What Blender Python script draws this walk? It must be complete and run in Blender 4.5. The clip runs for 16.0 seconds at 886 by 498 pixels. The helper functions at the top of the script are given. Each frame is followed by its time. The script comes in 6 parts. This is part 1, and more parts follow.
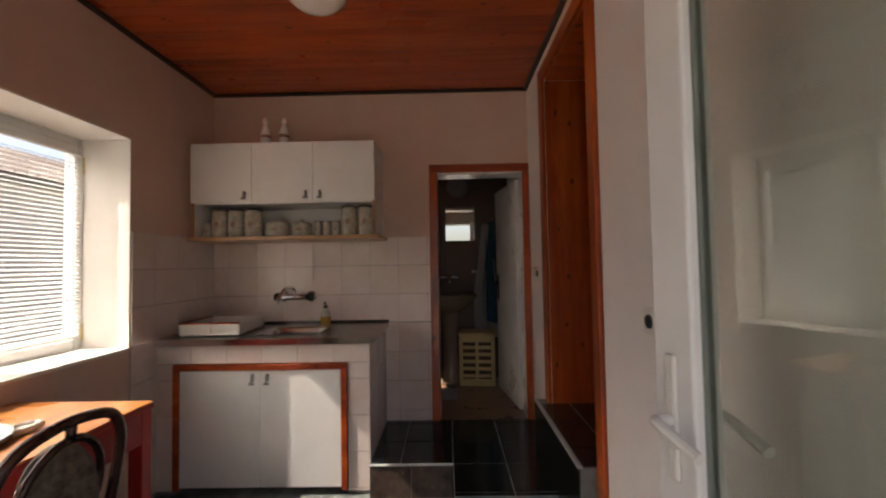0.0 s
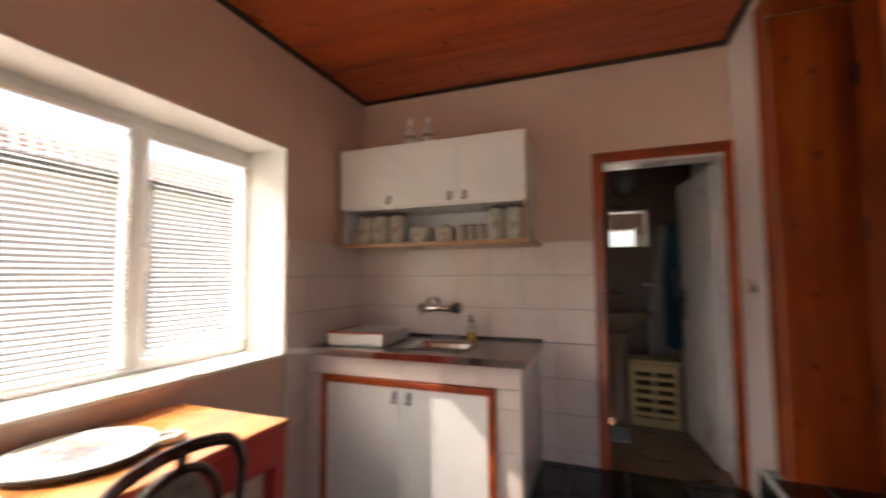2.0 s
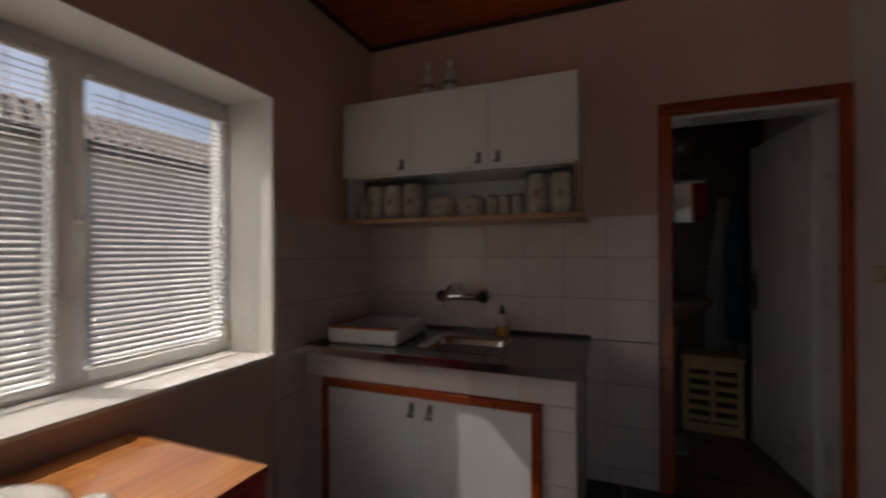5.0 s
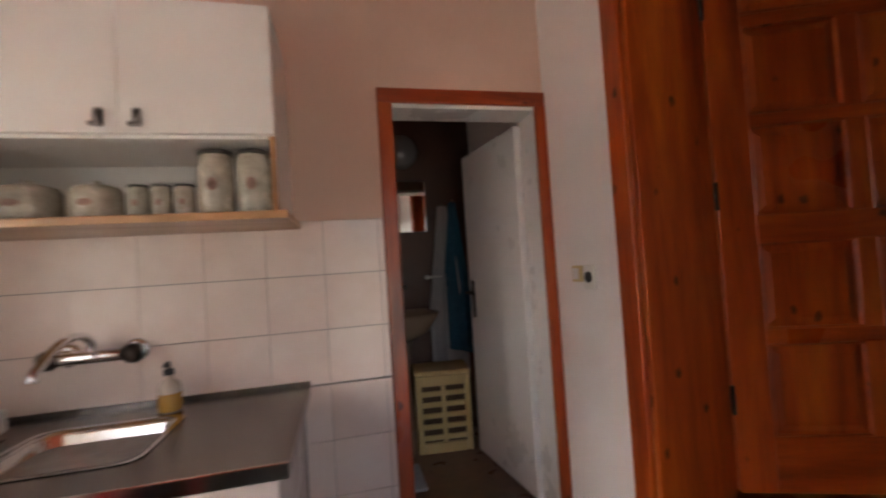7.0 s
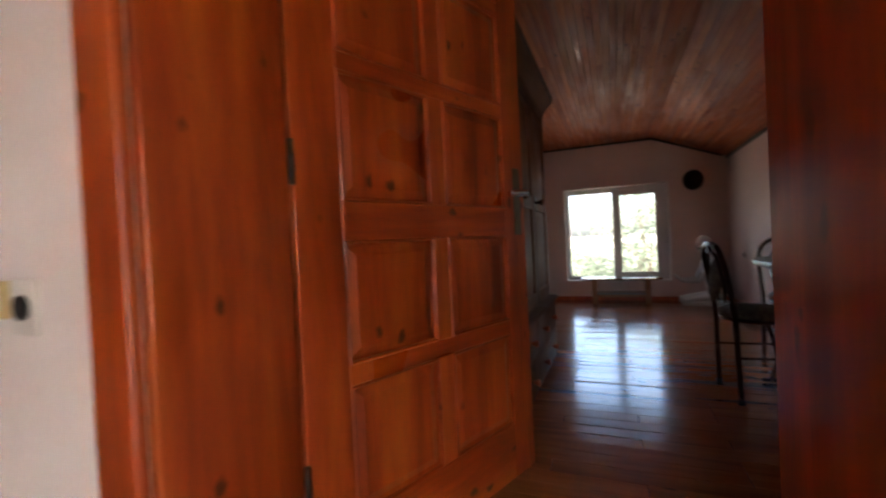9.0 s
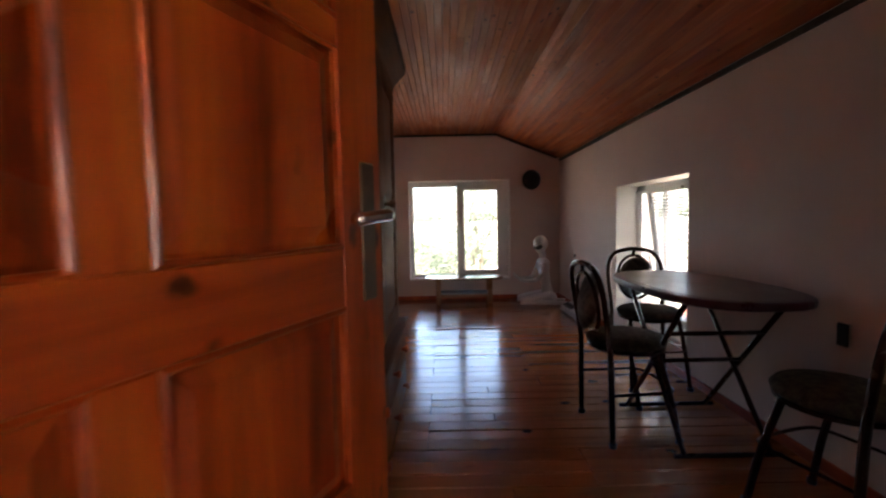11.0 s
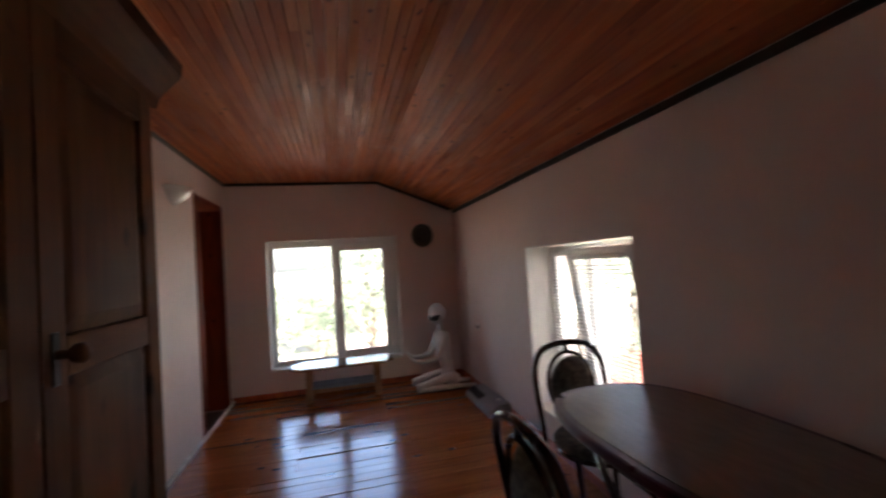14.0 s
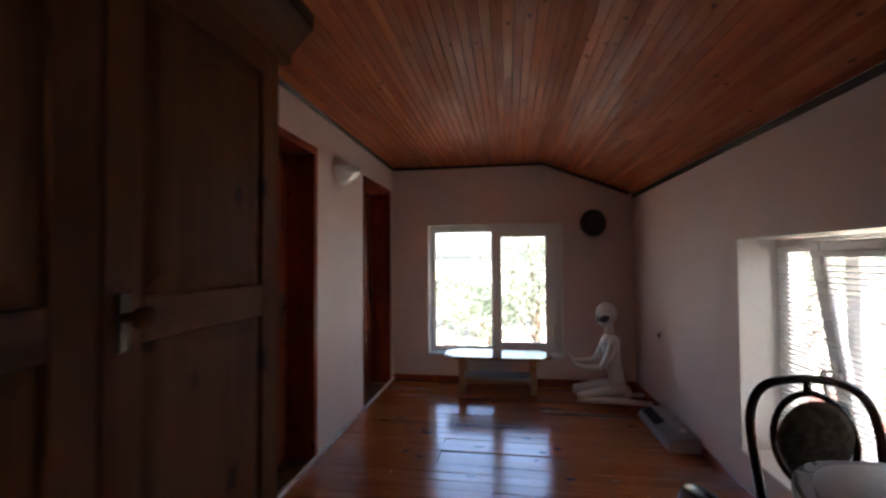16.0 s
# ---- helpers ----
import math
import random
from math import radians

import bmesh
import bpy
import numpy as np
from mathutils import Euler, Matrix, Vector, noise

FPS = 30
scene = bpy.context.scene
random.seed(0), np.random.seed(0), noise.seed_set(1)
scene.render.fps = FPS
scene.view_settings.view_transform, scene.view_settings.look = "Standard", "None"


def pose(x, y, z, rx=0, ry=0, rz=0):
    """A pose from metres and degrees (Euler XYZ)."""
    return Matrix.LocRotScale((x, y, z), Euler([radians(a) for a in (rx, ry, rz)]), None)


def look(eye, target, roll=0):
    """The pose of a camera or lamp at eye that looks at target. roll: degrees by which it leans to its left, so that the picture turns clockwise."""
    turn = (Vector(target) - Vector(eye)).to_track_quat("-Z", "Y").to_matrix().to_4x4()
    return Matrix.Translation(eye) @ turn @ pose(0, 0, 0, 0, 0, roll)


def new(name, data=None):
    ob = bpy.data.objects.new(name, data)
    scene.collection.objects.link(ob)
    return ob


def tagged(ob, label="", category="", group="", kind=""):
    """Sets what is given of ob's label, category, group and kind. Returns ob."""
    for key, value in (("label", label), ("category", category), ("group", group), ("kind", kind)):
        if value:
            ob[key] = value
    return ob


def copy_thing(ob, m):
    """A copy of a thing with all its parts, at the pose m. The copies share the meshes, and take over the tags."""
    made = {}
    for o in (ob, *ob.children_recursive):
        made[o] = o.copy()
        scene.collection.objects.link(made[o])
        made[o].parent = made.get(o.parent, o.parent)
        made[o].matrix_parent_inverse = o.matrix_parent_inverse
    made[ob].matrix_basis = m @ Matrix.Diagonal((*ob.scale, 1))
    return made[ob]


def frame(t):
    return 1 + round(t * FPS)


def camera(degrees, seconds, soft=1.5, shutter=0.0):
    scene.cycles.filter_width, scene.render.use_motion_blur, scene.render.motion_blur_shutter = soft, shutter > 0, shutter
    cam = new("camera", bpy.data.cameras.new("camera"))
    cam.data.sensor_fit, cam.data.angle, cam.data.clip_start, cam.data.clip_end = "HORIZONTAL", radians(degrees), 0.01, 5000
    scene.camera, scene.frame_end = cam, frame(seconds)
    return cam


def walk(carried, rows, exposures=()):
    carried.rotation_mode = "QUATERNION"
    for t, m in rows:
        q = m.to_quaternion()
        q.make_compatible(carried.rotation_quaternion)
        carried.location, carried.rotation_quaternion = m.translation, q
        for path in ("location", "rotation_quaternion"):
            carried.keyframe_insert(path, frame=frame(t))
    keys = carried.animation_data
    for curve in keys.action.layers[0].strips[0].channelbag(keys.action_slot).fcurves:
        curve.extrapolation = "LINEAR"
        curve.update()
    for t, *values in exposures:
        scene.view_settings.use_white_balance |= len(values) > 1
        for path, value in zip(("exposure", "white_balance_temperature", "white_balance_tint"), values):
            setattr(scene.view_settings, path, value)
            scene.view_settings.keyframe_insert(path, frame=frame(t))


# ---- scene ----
cam = camera(92.9, 16.0, soft=2.1, shutter=0.5)

PATH = [
    (0, (0.593, 0.603, 1.323), (0.569, 2.601, 1.395), -1.0),
    (0.5, (0.559, 0.742, 1.315), (0.574, 2.74, 1.401), -1.2),
    (1, (0.553, 0.815, 1.299), (0.564, 2.815, 1.313), -0.4),
    (1.5, (0.577, 0.95, 1.285), (0.494, 2.947, 1.359), -0.2),
    (2, (0.501, 1.004, 1.318), (-0.202, 2.872, 1.447), -0.3),
    (2.5, (0.397, 0.987, 1.32), (-0.932, 2.482, 1.311), -1.0),
    (3, (0.324, 0.961, 1.298), (-1.341, 2.069, 1.337), -1.1),
    (3.5, (0.313, 0.995, 1.35), (-1.364, 2.085, 1.362), 0.2),
    (4, (0.292, 1.126, 1.347), (-1.214, 2.443, 1.349), 0.1),
    (4.5, (0.281, 1.272, 1.347), (-0.959, 2.841, 1.305), 1.6),
    (5, (0.242, 1.425, 1.353), (-0.495, 3.284, 1.366), -0.2),
    (7.3, (0.326, 2.111, 1.337), (1.084, 3.961, 1.405), -3.2),
    (7.5, (0.358, 2.173, 1.328), (1.339, 3.916, 1.356), -2.7),
    (8, (0.483, 2.296, 1.345), (1.757, 3.836, 1.267), -1.9),
    (8.5, (0.627, 2.406, 1.35), (2.232, 3.6, 1.337), -0.0),
    (9, (0.817, 2.549, 1.321), (2.67, 3.301, 1.294), -2.8),
    (11.3, (1.639, 2.72, 1.474), (3.632, 2.567, 1.41), -1.5),
    (11.5, (1.708, 2.692, 1.483), (3.683, 2.378, 1.475), -2.2),
    (12, (1.858, 2.654, 1.577), (3.634, 1.734, 1.581), -2.3),
    (12.5, (1.971, 2.599, 1.615), (3.574, 1.404, 1.558), -2.4),
    (13, (2.156, 2.546, 1.641), (3.788, 1.391, 1.658), -3.0),
    (13.5, (2.385, 2.513, 1.681), (4.188, 1.661, 1.826), -1.8),
    (14, (2.559, 2.476, 1.675), (4.499, 1.992, 1.738), -3.7),
    (14.5, (2.673, 2.403, 1.679), (4.654, 2.651, 1.791), -0.3),
    (15, (2.69, 2.405, 1.683), (4.605, 2.982, 1.707), -1.5),
    (15.5, (2.744, 2.393, 1.667), (4.678, 2.897, 1.605), -0.8),
    (16, (2.901, 2.373, 1.64), (4.876, 2.679, 1.692), -0.4),
]
EXPOSURES = [(t, stops, kelvin, 17) for t, stops, kelvin in (
    (0, 1.53, 6850), (0.5, 1.92, 6850), (1.0, 2.17, 6850), (1.5, 2.4, 6800), (2.0, 2.25, 6800), (2.5, 1.85, 6600), (3.0, 1.15, 6400), (3.5, 0.7, 6350), (4.0, 0.3, 6350), (4.5, 0.0, 6350), (5.0, 0.0, 6350), (5.2, 0.15, 6400),
    (7.3, 2.75, 6500), (7.5, 2.85, 6500), (8.0, 3.1, 6450), (8.5, 3.3, 6500), (9.0, 3.5, 6500), (11.5, 3.95, 6700), (12.5, 4.15, 6700), (13.5, 4.0, 6600), (14.0, 3.8, 6500), (15.0, 3.72, 6350), (16.0, 3.65, 6300),
)]
walk(cam, [(t, look(eye, target, roll)) for t, eye, target, roll in PATH], EXPOSURES)


# ---------------------------------------------------------------- world and sun
def nd(tree, kind, **sets):
    n = tree.nodes.new(kind)
    for k, v in sets.items():
        n.inputs[k.replace("_", " ")].default_value = v
    return n


world = bpy.data.worlds.new("sky")
world.use_nodes = True
wt = world.node_tree
sky = wt.nodes.new("ShaderNodeTexSky")
sky.sky_type = "NISHITA"
sky.sun_disc = False
sky.sun_elevation = radians(45.5)
sky.sun_rotation = radians(256.0)
sky.dust_density = 3.2
wt.links.new(sky.outputs[0], wt.nodes["Background"].inputs[0])
wt.nodes["Background"].inputs[1].default_value = 0.095
scene.world = world

sun = new("sun", bpy.data.lights.new("sun", "SUN"))
sun.data.energy = 5.0
sun.data.angle = radians(0.5)
sun.data.color = (1.0, 0.93, 0.82)
sun.matrix_world = look((0, 0, 8), (1, 0.25, 8 - 1.05))


# ---------------------------------------------------------------- helpers
def part(name, bm, mat, parent=None, label="", smooth=False):
    """Links a bmesh as one mesh object under a thing or under a part."""
    me = bpy.data.meshes.new(name)
    bmesh.ops.recalc_face_normals(bm, faces=bm.faces)
    if smooth:
        for f in bm.faces:
            f.smooth = True
    bm.to_mesh(me)
    bm.free()
    me.materials.append(mat)
    ob = new(name, me)
    if parent is not None:
        ob.parent = parent
    if label:
        ob["label"] = label
    return ob


def thing(name, label, category, m=None, group="", kind=""):
    ob = new(name)
    ob.empty_display_size = 0.05
    if m is not None:
        ob.matrix_world = m
    return tagged(ob, label, category, group, kind)


def bx(bm, a, b, bevel=0.0, seg=1, m=None):
    """A box between two corners, with bevelled edges."""
    lo = [min(p, q) for p, q in zip(a, b)]
    hi = [max(p, q) for p, q in zip(a, b)]
    r = bmesh.ops.create_cube(bm, size=1.0)
    vs = r["verts"]
    for v in vs:
        v.co = Vector([lo[i] + (v.co[i] + 0.5) * (hi[i] - lo[i]) for i in range(3)])
    if bevel:
        es = list({e for v in vs for e in v.link_edges})
        out = bmesh.ops.bevel(bm, geom=es, offset=bevel, segments=seg, affect="EDGES", profile=0.5)
        vs = list({v for f in out["faces"] for v in f.verts} | {v for v in vs if v.is_valid})
    if m is not None:
        bmesh.ops.transform(bm, matrix=m, verts=vs)
    return bm


def B(*boxes, bevel=0.0, seg=1):
    bm = bmesh.new()
    for a, b in boxes:
        bx(bm, a, b, bevel, seg)
    return bm


def tube(bm, pts, r, n=10, closed=False, radii=None):
    """A round bar along a line of points."""
    pts = [Vector(p) for p in pts]
    rings = []
    count = len(pts)
    up = None
    for i, p in enumerate(pts):
        if closed:
            d = pts[(i + 1) % count] - pts[i - 1]
        else:
            d = pts[min(i + 1, count - 1)] - pts[max(i - 1, 0)]
        d.normalize()
        if up is None:
            up = Vector((0, 0, 1)) if abs(d.z) < 0.9 else Vector((1, 0, 0))
        side = d.cross(up).normalized()
        up = side.cross(d).normalized()
        rr = radii[i] if radii else r
        rings.append([bm.verts.new(p + (side * math.cos(a) + up * math.sin(a)) * rr) for a in (2 * math.pi * k / n for k in range(n))])
    for i in range(count if closed else count - 1):
        a, b = rings[i], rings[(i + 1) % count]
        for k in range(n):
            bm.faces.new((a[k], a[(k + 1) % n], b[(k + 1) % n], b[k]))
    if not closed:
        bm.faces.new(rings[0][::-1])
        bm.faces.new(rings[-1])
    return bm


def lathe(bm, profile, n=24, at=(0, 0, 0), sx=1.0, sy=1.0):
    """A turned shape from (radius, height) pairs."""
    rings = []
    for r, z in profile:
        rings.append([bm.verts.new((at[0] + max(r, 1e-4) * sx * math.cos(2 * math.pi * k / n), at[1] + max(r, 1e-4) * sy * math.sin(2 * math.pi * k / n), at[2] + z)) for k in range(n)])
    for a, b in zip(rings, rings[1:]):
        for k in range(n):
            bm.faces.new((a[k], a[(k + 1) % n], b[(k + 1) % n], b[k]))
    for ring, (r, _), turn in ((rings[0], profile[0], -1), (rings[-1], profile[-1], 1)):
        if r < 1e-3:
            bm.faces.new(ring[::turn])
    return bm


def smooth_line(pts, n=8):
    """Catmull-Rom points through a few corners."""
    pts = [Vector(p) for p in pts]
    ext = [2 * pts[0] - pts[1]] + pts + [2 * pts[-1] - pts[-2]]
    out = []
    for i in range(1, len(ext) - 2):
        p0, p1, p2, p3 = ext[i - 1:i + 3]
        for k in range(n):
            t = k / n
            out.append(0.5 * ((2 * p1) + (p2 - p0) * t + (2 * p0 - 5 * p1 + 4 * p2 - p3) * t * t + (3 * p1 - p0 - 3 * p2 + p3) * t ** 3))
    out.append(pts[-1])
    return out


def extrude_outline(bm, outline, z0, z1, bevel=0.0):
    """A slab with the given outline."""
    vs = [bm.verts.new((x, y, z0)) for x, y in outline]
    f = bm.faces.new(vs)
    r = bmesh.ops.extrude_face_region(bm, geom=[f])
    top = [v for v in r["geom"] if isinstance(v, bmesh.types.BMVert)]
    bmesh.ops.translate(bm, verts=top, vec=(0, 0, z1 - z0))
    if bevel:
        es = [e for e in bm.edges if abs(e.verts[0].co.z - e.verts[1].co.z) < 1e-6]
        bmesh.ops.bevel(bm, geom=es, offset=bevel, segments=2, affect="EDGES", profile=0.5)
    return bm


# ---------------------------------------------------------------- materials
def material(name, rough=0.5, metal=0.0):
    mat = bpy.data.materials.new(name)
    mat.use_nodes = True
    b = mat.node_tree.nodes["Principled BSDF"]
    b.inputs["Roughness"].default_value = rough
    b.inputs["Metallic"].default_value = metal
    return mat, mat.node_tree, b


def ramp(t, stops):
    r = t.nodes.new("ShaderNodeValToRGB")
    e = r.color_ramp.elements
    while len(e) < len(stops):
        e.new(0.5)
    for k, (p, c) in enumerate(stops):
        e[k].position = p
        e[k].color = (*c, 1)
    return r


def mapped(t, scale=(1, 1, 1), vary=True):
    """Object coordinates, shifted by each object's random number."""
    co = t.nodes.new("ShaderNodeTexCoord")
    mp = t.nodes.new("ShaderNodeMapping")
    mp.inputs["Scale"].default_value = scale
    src = co.outputs["Object"]
    if vary:
        info = t.nodes.new("ShaderNodeObjectInfo")
        mul = t.nodes.new("ShaderNodeVectorMath")
        mul.operation = "MULTIPLY_ADD"
        comb = t.nodes.new("ShaderNodeCombineXYZ")
        for k in range(3):
            t.links.new(info.outputs["Random"], comb.inputs[k])
        t.links.new(comb.outputs[0], mul.inputs[0])
        mul.inputs[1].default_value = (7.3, 11.9, 5.1)
        t.links.new(src, mul.inputs[2])
        src = mul.outputs[0]
    t.links.new(src, mp.inputs["Vector"])
    return mp.outputs[0]


def bump(t, b, height, strength=0.2, dist=0.002):
    n = t.nodes.new("ShaderNodeBump")
    n.inputs["Strength"].default_value = strength
    n.inputs["Distance"].default_value = dist
    t.links.new(height, n.inputs["Height"])
    t.links.new(n.outputs[0], b.inputs["Normal"])
    return n


def mixc(t, fac, a, b, mode="MIX"):
    m = t.nodes.new("ShaderNodeMix")
    m.data_type = "RGBA"
    m.blend_type = mode
    for k, v in ((0, fac), (6, a), (7, b)):
        if isinstance(v, bpy.types.NodeSocket):
            t.links.new(v, m.inputs[k])
        else:
            m.inputs[k].default_value = v if k == 0 else (*v, 1)
    return m.outputs[2]


def wood(name, dark, mid, light, grain=(1, 1, 1), rough=0.35, coat=0.0, knots=True, bump_s=0.15, island=False, knot_size=4.0, wave=0.0, spread=0.0, spec=0.5):
    """Stained or plain softwood: fibres along the axis with the small scale, growth lines, knots."""
    mat, t, b = material(name, rough)
    v = mapped(t, (1, 1, 1))
    if island:
        geo = t.nodes.new("ShaderNodeNewGeometry")
        add = t.nodes.new("ShaderNodeVectorMath")
        add.operation = "MULTIPLY_ADD"
        comb = t.nodes.new("ShaderNodeCombineXYZ")
        for k in range(3):
            t.links.new(geo.outputs["Random Per Island"], comb.inputs[k])
        t.links.new(comb.outputs[0], add.inputs[0])
        add.inputs[1].default_value = (9.7, 4.1, 3.3)
        t.links.new(v, add.inputs[2])
        v = add.outputs[0]
    mp = t.nodes.new("ShaderNodeMapping")
    mp.inputs["Scale"].default_value = grain
    t.links.new(v, mp.inputs["Vector"])
    n1 = nd(t, "ShaderNodeTexNoise", Scale=9.0, Detail=6.0, Roughness=0.6, Distortion=0.4)
    t.links.new(mp.outputs[0], n1.inputs["Vector"])
    n2 = nd(t, "ShaderNodeTexNoise", Scale=46.0, Detail=3.0)
    t.links.new(mp.outputs[0], n2.inputs["Vector"])
    r = ramp(t, [(0.3, dark), (0.5, mid), (0.72, light)])
    t.links.new(n1.outputs[0], r.inputs[0])
    fine = ramp(t, [(0.35, (0.72, 0.72, 0.72)), (0.65, (1, 1, 1))])
    t.links.new(n2.outputs[0], fine.inputs[0])
    col = mixc(t, 0.55, r.outputs[0], fine.outputs[0], "MULTIPLY")
    if spread:
        if island:
            rnd = t.nodes.new("ShaderNodeNewGeometry").outputs["Random Per Island"]
        else:
            rnd = t.nodes.new("ShaderNodeObjectInfo").outputs["Random"]
        rr = ramp(t, [(0.0, (1 - spread,) * 3), (1.0, (1.0, 1.0, 1.0))])
        t.links.new(rnd, rr.inputs[0])
        col = mixc(t, 1.0, col, rr.outputs[0], "MULTIPLY")
    if knots:
        mk = t.nodes.new("ShaderNodeMapping")
        mk.inputs["Scale"].default_value = [0.55 + 0.45 * min(1, g) for g in grain]
        t.links.new(v, mk.inputs["Vector"])
        vo = nd(t, "ShaderNodeTexVoronoi", Scale=knot_size, Randomness=1.0)
        wob = nd(t, "ShaderNodeTexNoise", Scale=22.0, Detail=2.0)
        t.links.new(v, wob.inputs["Vector"])
        sh = t.nodes.new("ShaderNodeVectorMath")
        sh.operation = "MULTIPLY_ADD"
        t.links.new(wob.outputs["Color"], sh.inputs[0])
        sh.inputs[1].default_value = (0.025, 0.025, 0.025)
        t.links.new(mk.outputs[0], sh.inputs[2])
        t.links.new(sh.outputs[0], vo.inputs["Vector"])
        kr = ramp(t, [(0.0, (1, 1, 1)), (0.08, (0.85, 0.85, 0.85)), (0.15, (0, 0, 0))])
        t.links.new(vo.outputs["Distance"], kr.inputs[0])
        col = mixc(t, kr.outputs[0], col, tuple(c * 0.32 for c in dark))
    t.links.new(col, b.inputs["Base Color"])
    big = nd(t, "ShaderNodeTexNoise", Scale=2.3, Detail=2.0)
    t.links.new(v, big.inputs["Vector"])
    rr = ramp(t, [(0.3, (rough * 0.75,) * 3), (0.7, (min(1, rough * 1.35),) * 3)])
    t.links.new(big.outputs[0], rr.inputs[0])
    t.links.new(rr.outputs[0], b.inputs["Roughness"])
    b.inputs["Specular IOR Level"].default_value = spec
    b.inputs["Coat Weight"].default_value = coat
    b.inputs["Coat Roughness"].default_value = 0.12
    bp = bump(t, b, n1.outputs[0], bump_s, 0.002)
    if wave:
        wv = nd(t, "ShaderNodeTexNoise", Scale=wave, Detail=1.0)
        t.links.new(v, wv.inputs["Vector"])
        b2 = t.nodes.new("ShaderNodeBump")
        b2.inputs["Strength"].default_value = 0.25
        b2.inputs["Distance"].default_value = 0.004
        t.links.new(wv.outputs[0], b2.inputs["Height"])
        t.links.new(bp.outputs[0], b2.inputs["Normal"])
        t.links.new(b2.outputs[0], b.inputs["Normal"])
        t.links.new(b2.outputs[0], b.inputs["Coat Normal"])
    return mat


def mottled(name, c1, c2, scale=6.0, rough=0.7, metal=0.0, bump_scale=120.0, bump_s=0.1, detail=4.0, coat=0.0, stain=None, dist=0.001):
    """Paint, plaster, ceramic, plastic: two tones, fine relief, optional stains."""
    mat, t, b = material(name, rough, metal)
    v = mapped(t)
    n = nd(t, "ShaderNodeTexNoise", Scale=scale, Detail=detail, Roughness=0.6)
    t.links.new(v, n.inputs["Vector"])
    r = ramp(t, [(0.3, c1), (0.7, c2)])
    t.links.new(n.outputs[0], r.inputs[0])
    col = r.outputs[0]
    if stain:
        n3 = nd(t, "ShaderNodeTexNoise", Scale=1.3, Detail=5.0, Roughness=0.65)
        t.links.new(v, n3.inputs["Vector"])
        r3 = ramp(t, [(0.52, (0, 0, 0)), (0.75, (0.55, 0.55, 0.55))])
        t.links.new(n3.outputs[0], r3.inputs[0])
        col = mixc(t, r3.outputs[0], col, stain)
    t.links.new(col, b.inputs["Base Color"])
    n2 = nd(t, "ShaderNodeTexNoise", Scale=bump_scale, Detail=3.0)
    t.links.new(v, n2.inputs["Vector"])
    bump(t, b, n2.outputs[0], bump_s, dist)
    r2 = ramp(t, [(0.3, (rough * 0.85,) * 3), (0.7, (min(1, rough * 1.15),) * 3)])
    t.links.new(n.outputs[0], r2.inputs[0])
    t.links.new(r2.outputs[0], b.inputs["Roughness"])
    b.inputs["Coat Weight"].default_value = coat
    return mat


PLASTER = mottled("plaster_rose", (0.70, 0.495, 0.39), (0.745, 0.54, 0.435), 2.5, 0.62, bump_scale=60, bump_s=0.12, stain=(0.60, 0.40, 0.305), dist=0.002)
PLASTER_WHITE = mottled("plaster_white", (0.86, 0.82, 0.785), (0.89, 0.85, 0.82), 2.5, 0.32, bump_scale=60, bump_s=0.12, stain=(0.83, 0.77, 0.72), dist=0.002)
PLASTER_HALL = mottled("plaster_pale", (0.74, 0.60, 0.54), (0.79, 0.65, 0.59), 2.5, 0.6, bump_scale=60, bump_s=0.12, stain=(0.69, 0.54, 0.47), dist=0.002)
REVEAL = mottled("white_reveal", (0.77, 0.74, 0.685), (0.81, 0.78, 0.73), 5, 0.6, bump_scale=80, bump_s=0.08)
TILE = mottled("cream_tile", (0.72, 0.60, 0.535), (0.80, 0.70, 0.645), 5.0, 0.16, bump_scale=10, bump_s=0.05, stain=(0.66, 0.50, 0.44))
GROUT = mottled("grey_grout", (0.20, 0.18, 0.17), (0.28, 0.26, 0.24), 20, 0.9)
BLACK_TILE = mottled("black_tile", (0.004, 0.005, 0.005), (0.010, 0.011, 0.011), 6, 0.16, bump_scale=30, bump_s=0.04, detail=3)
PALE_GROUT = mottled("pale_grout", (0.10, 0.115, 0.108), (0.30, 0.33, 0.315), 7, 0.8)
PVC = mottled("white_pvc", (0.78, 0.77, 0.74), (0.82, 0.81, 0.79), 3, 0.3, bump_s=0.02)
SLAT_PAINT = mottled("slat_enamel", (0.77, 0.77, 0.76), (0.82, 0.82, 0.81), 3, 0.35, bump_s=0.02)
LAMINATE = mottled("white_laminate", (0.76, 0.75, 0.72), (0.81, 0.80, 0.77), 3, 0.35, bump_s=0.03, stain=(0.70, 0.66, 0.60))
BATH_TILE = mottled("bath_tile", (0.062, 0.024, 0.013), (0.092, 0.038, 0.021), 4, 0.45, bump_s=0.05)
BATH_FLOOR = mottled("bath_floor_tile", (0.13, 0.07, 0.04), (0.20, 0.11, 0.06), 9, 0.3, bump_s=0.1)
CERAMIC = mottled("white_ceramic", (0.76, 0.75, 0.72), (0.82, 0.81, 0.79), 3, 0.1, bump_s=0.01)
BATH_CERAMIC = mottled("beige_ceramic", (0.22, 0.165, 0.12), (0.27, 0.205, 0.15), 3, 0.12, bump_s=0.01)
STEEL = mottled("brushed_steel", (0.19, 0.17, 0.155), (0.25, 0.225, 0.21), 3, 0.24, 0.9, bump_s=0.04)
PEWTER = mottled("pewter", (0.16, 0.15, 0.145), (0.30, 0.29, 0.28), 40, 0.3, 0.9, bump_s=0.04)
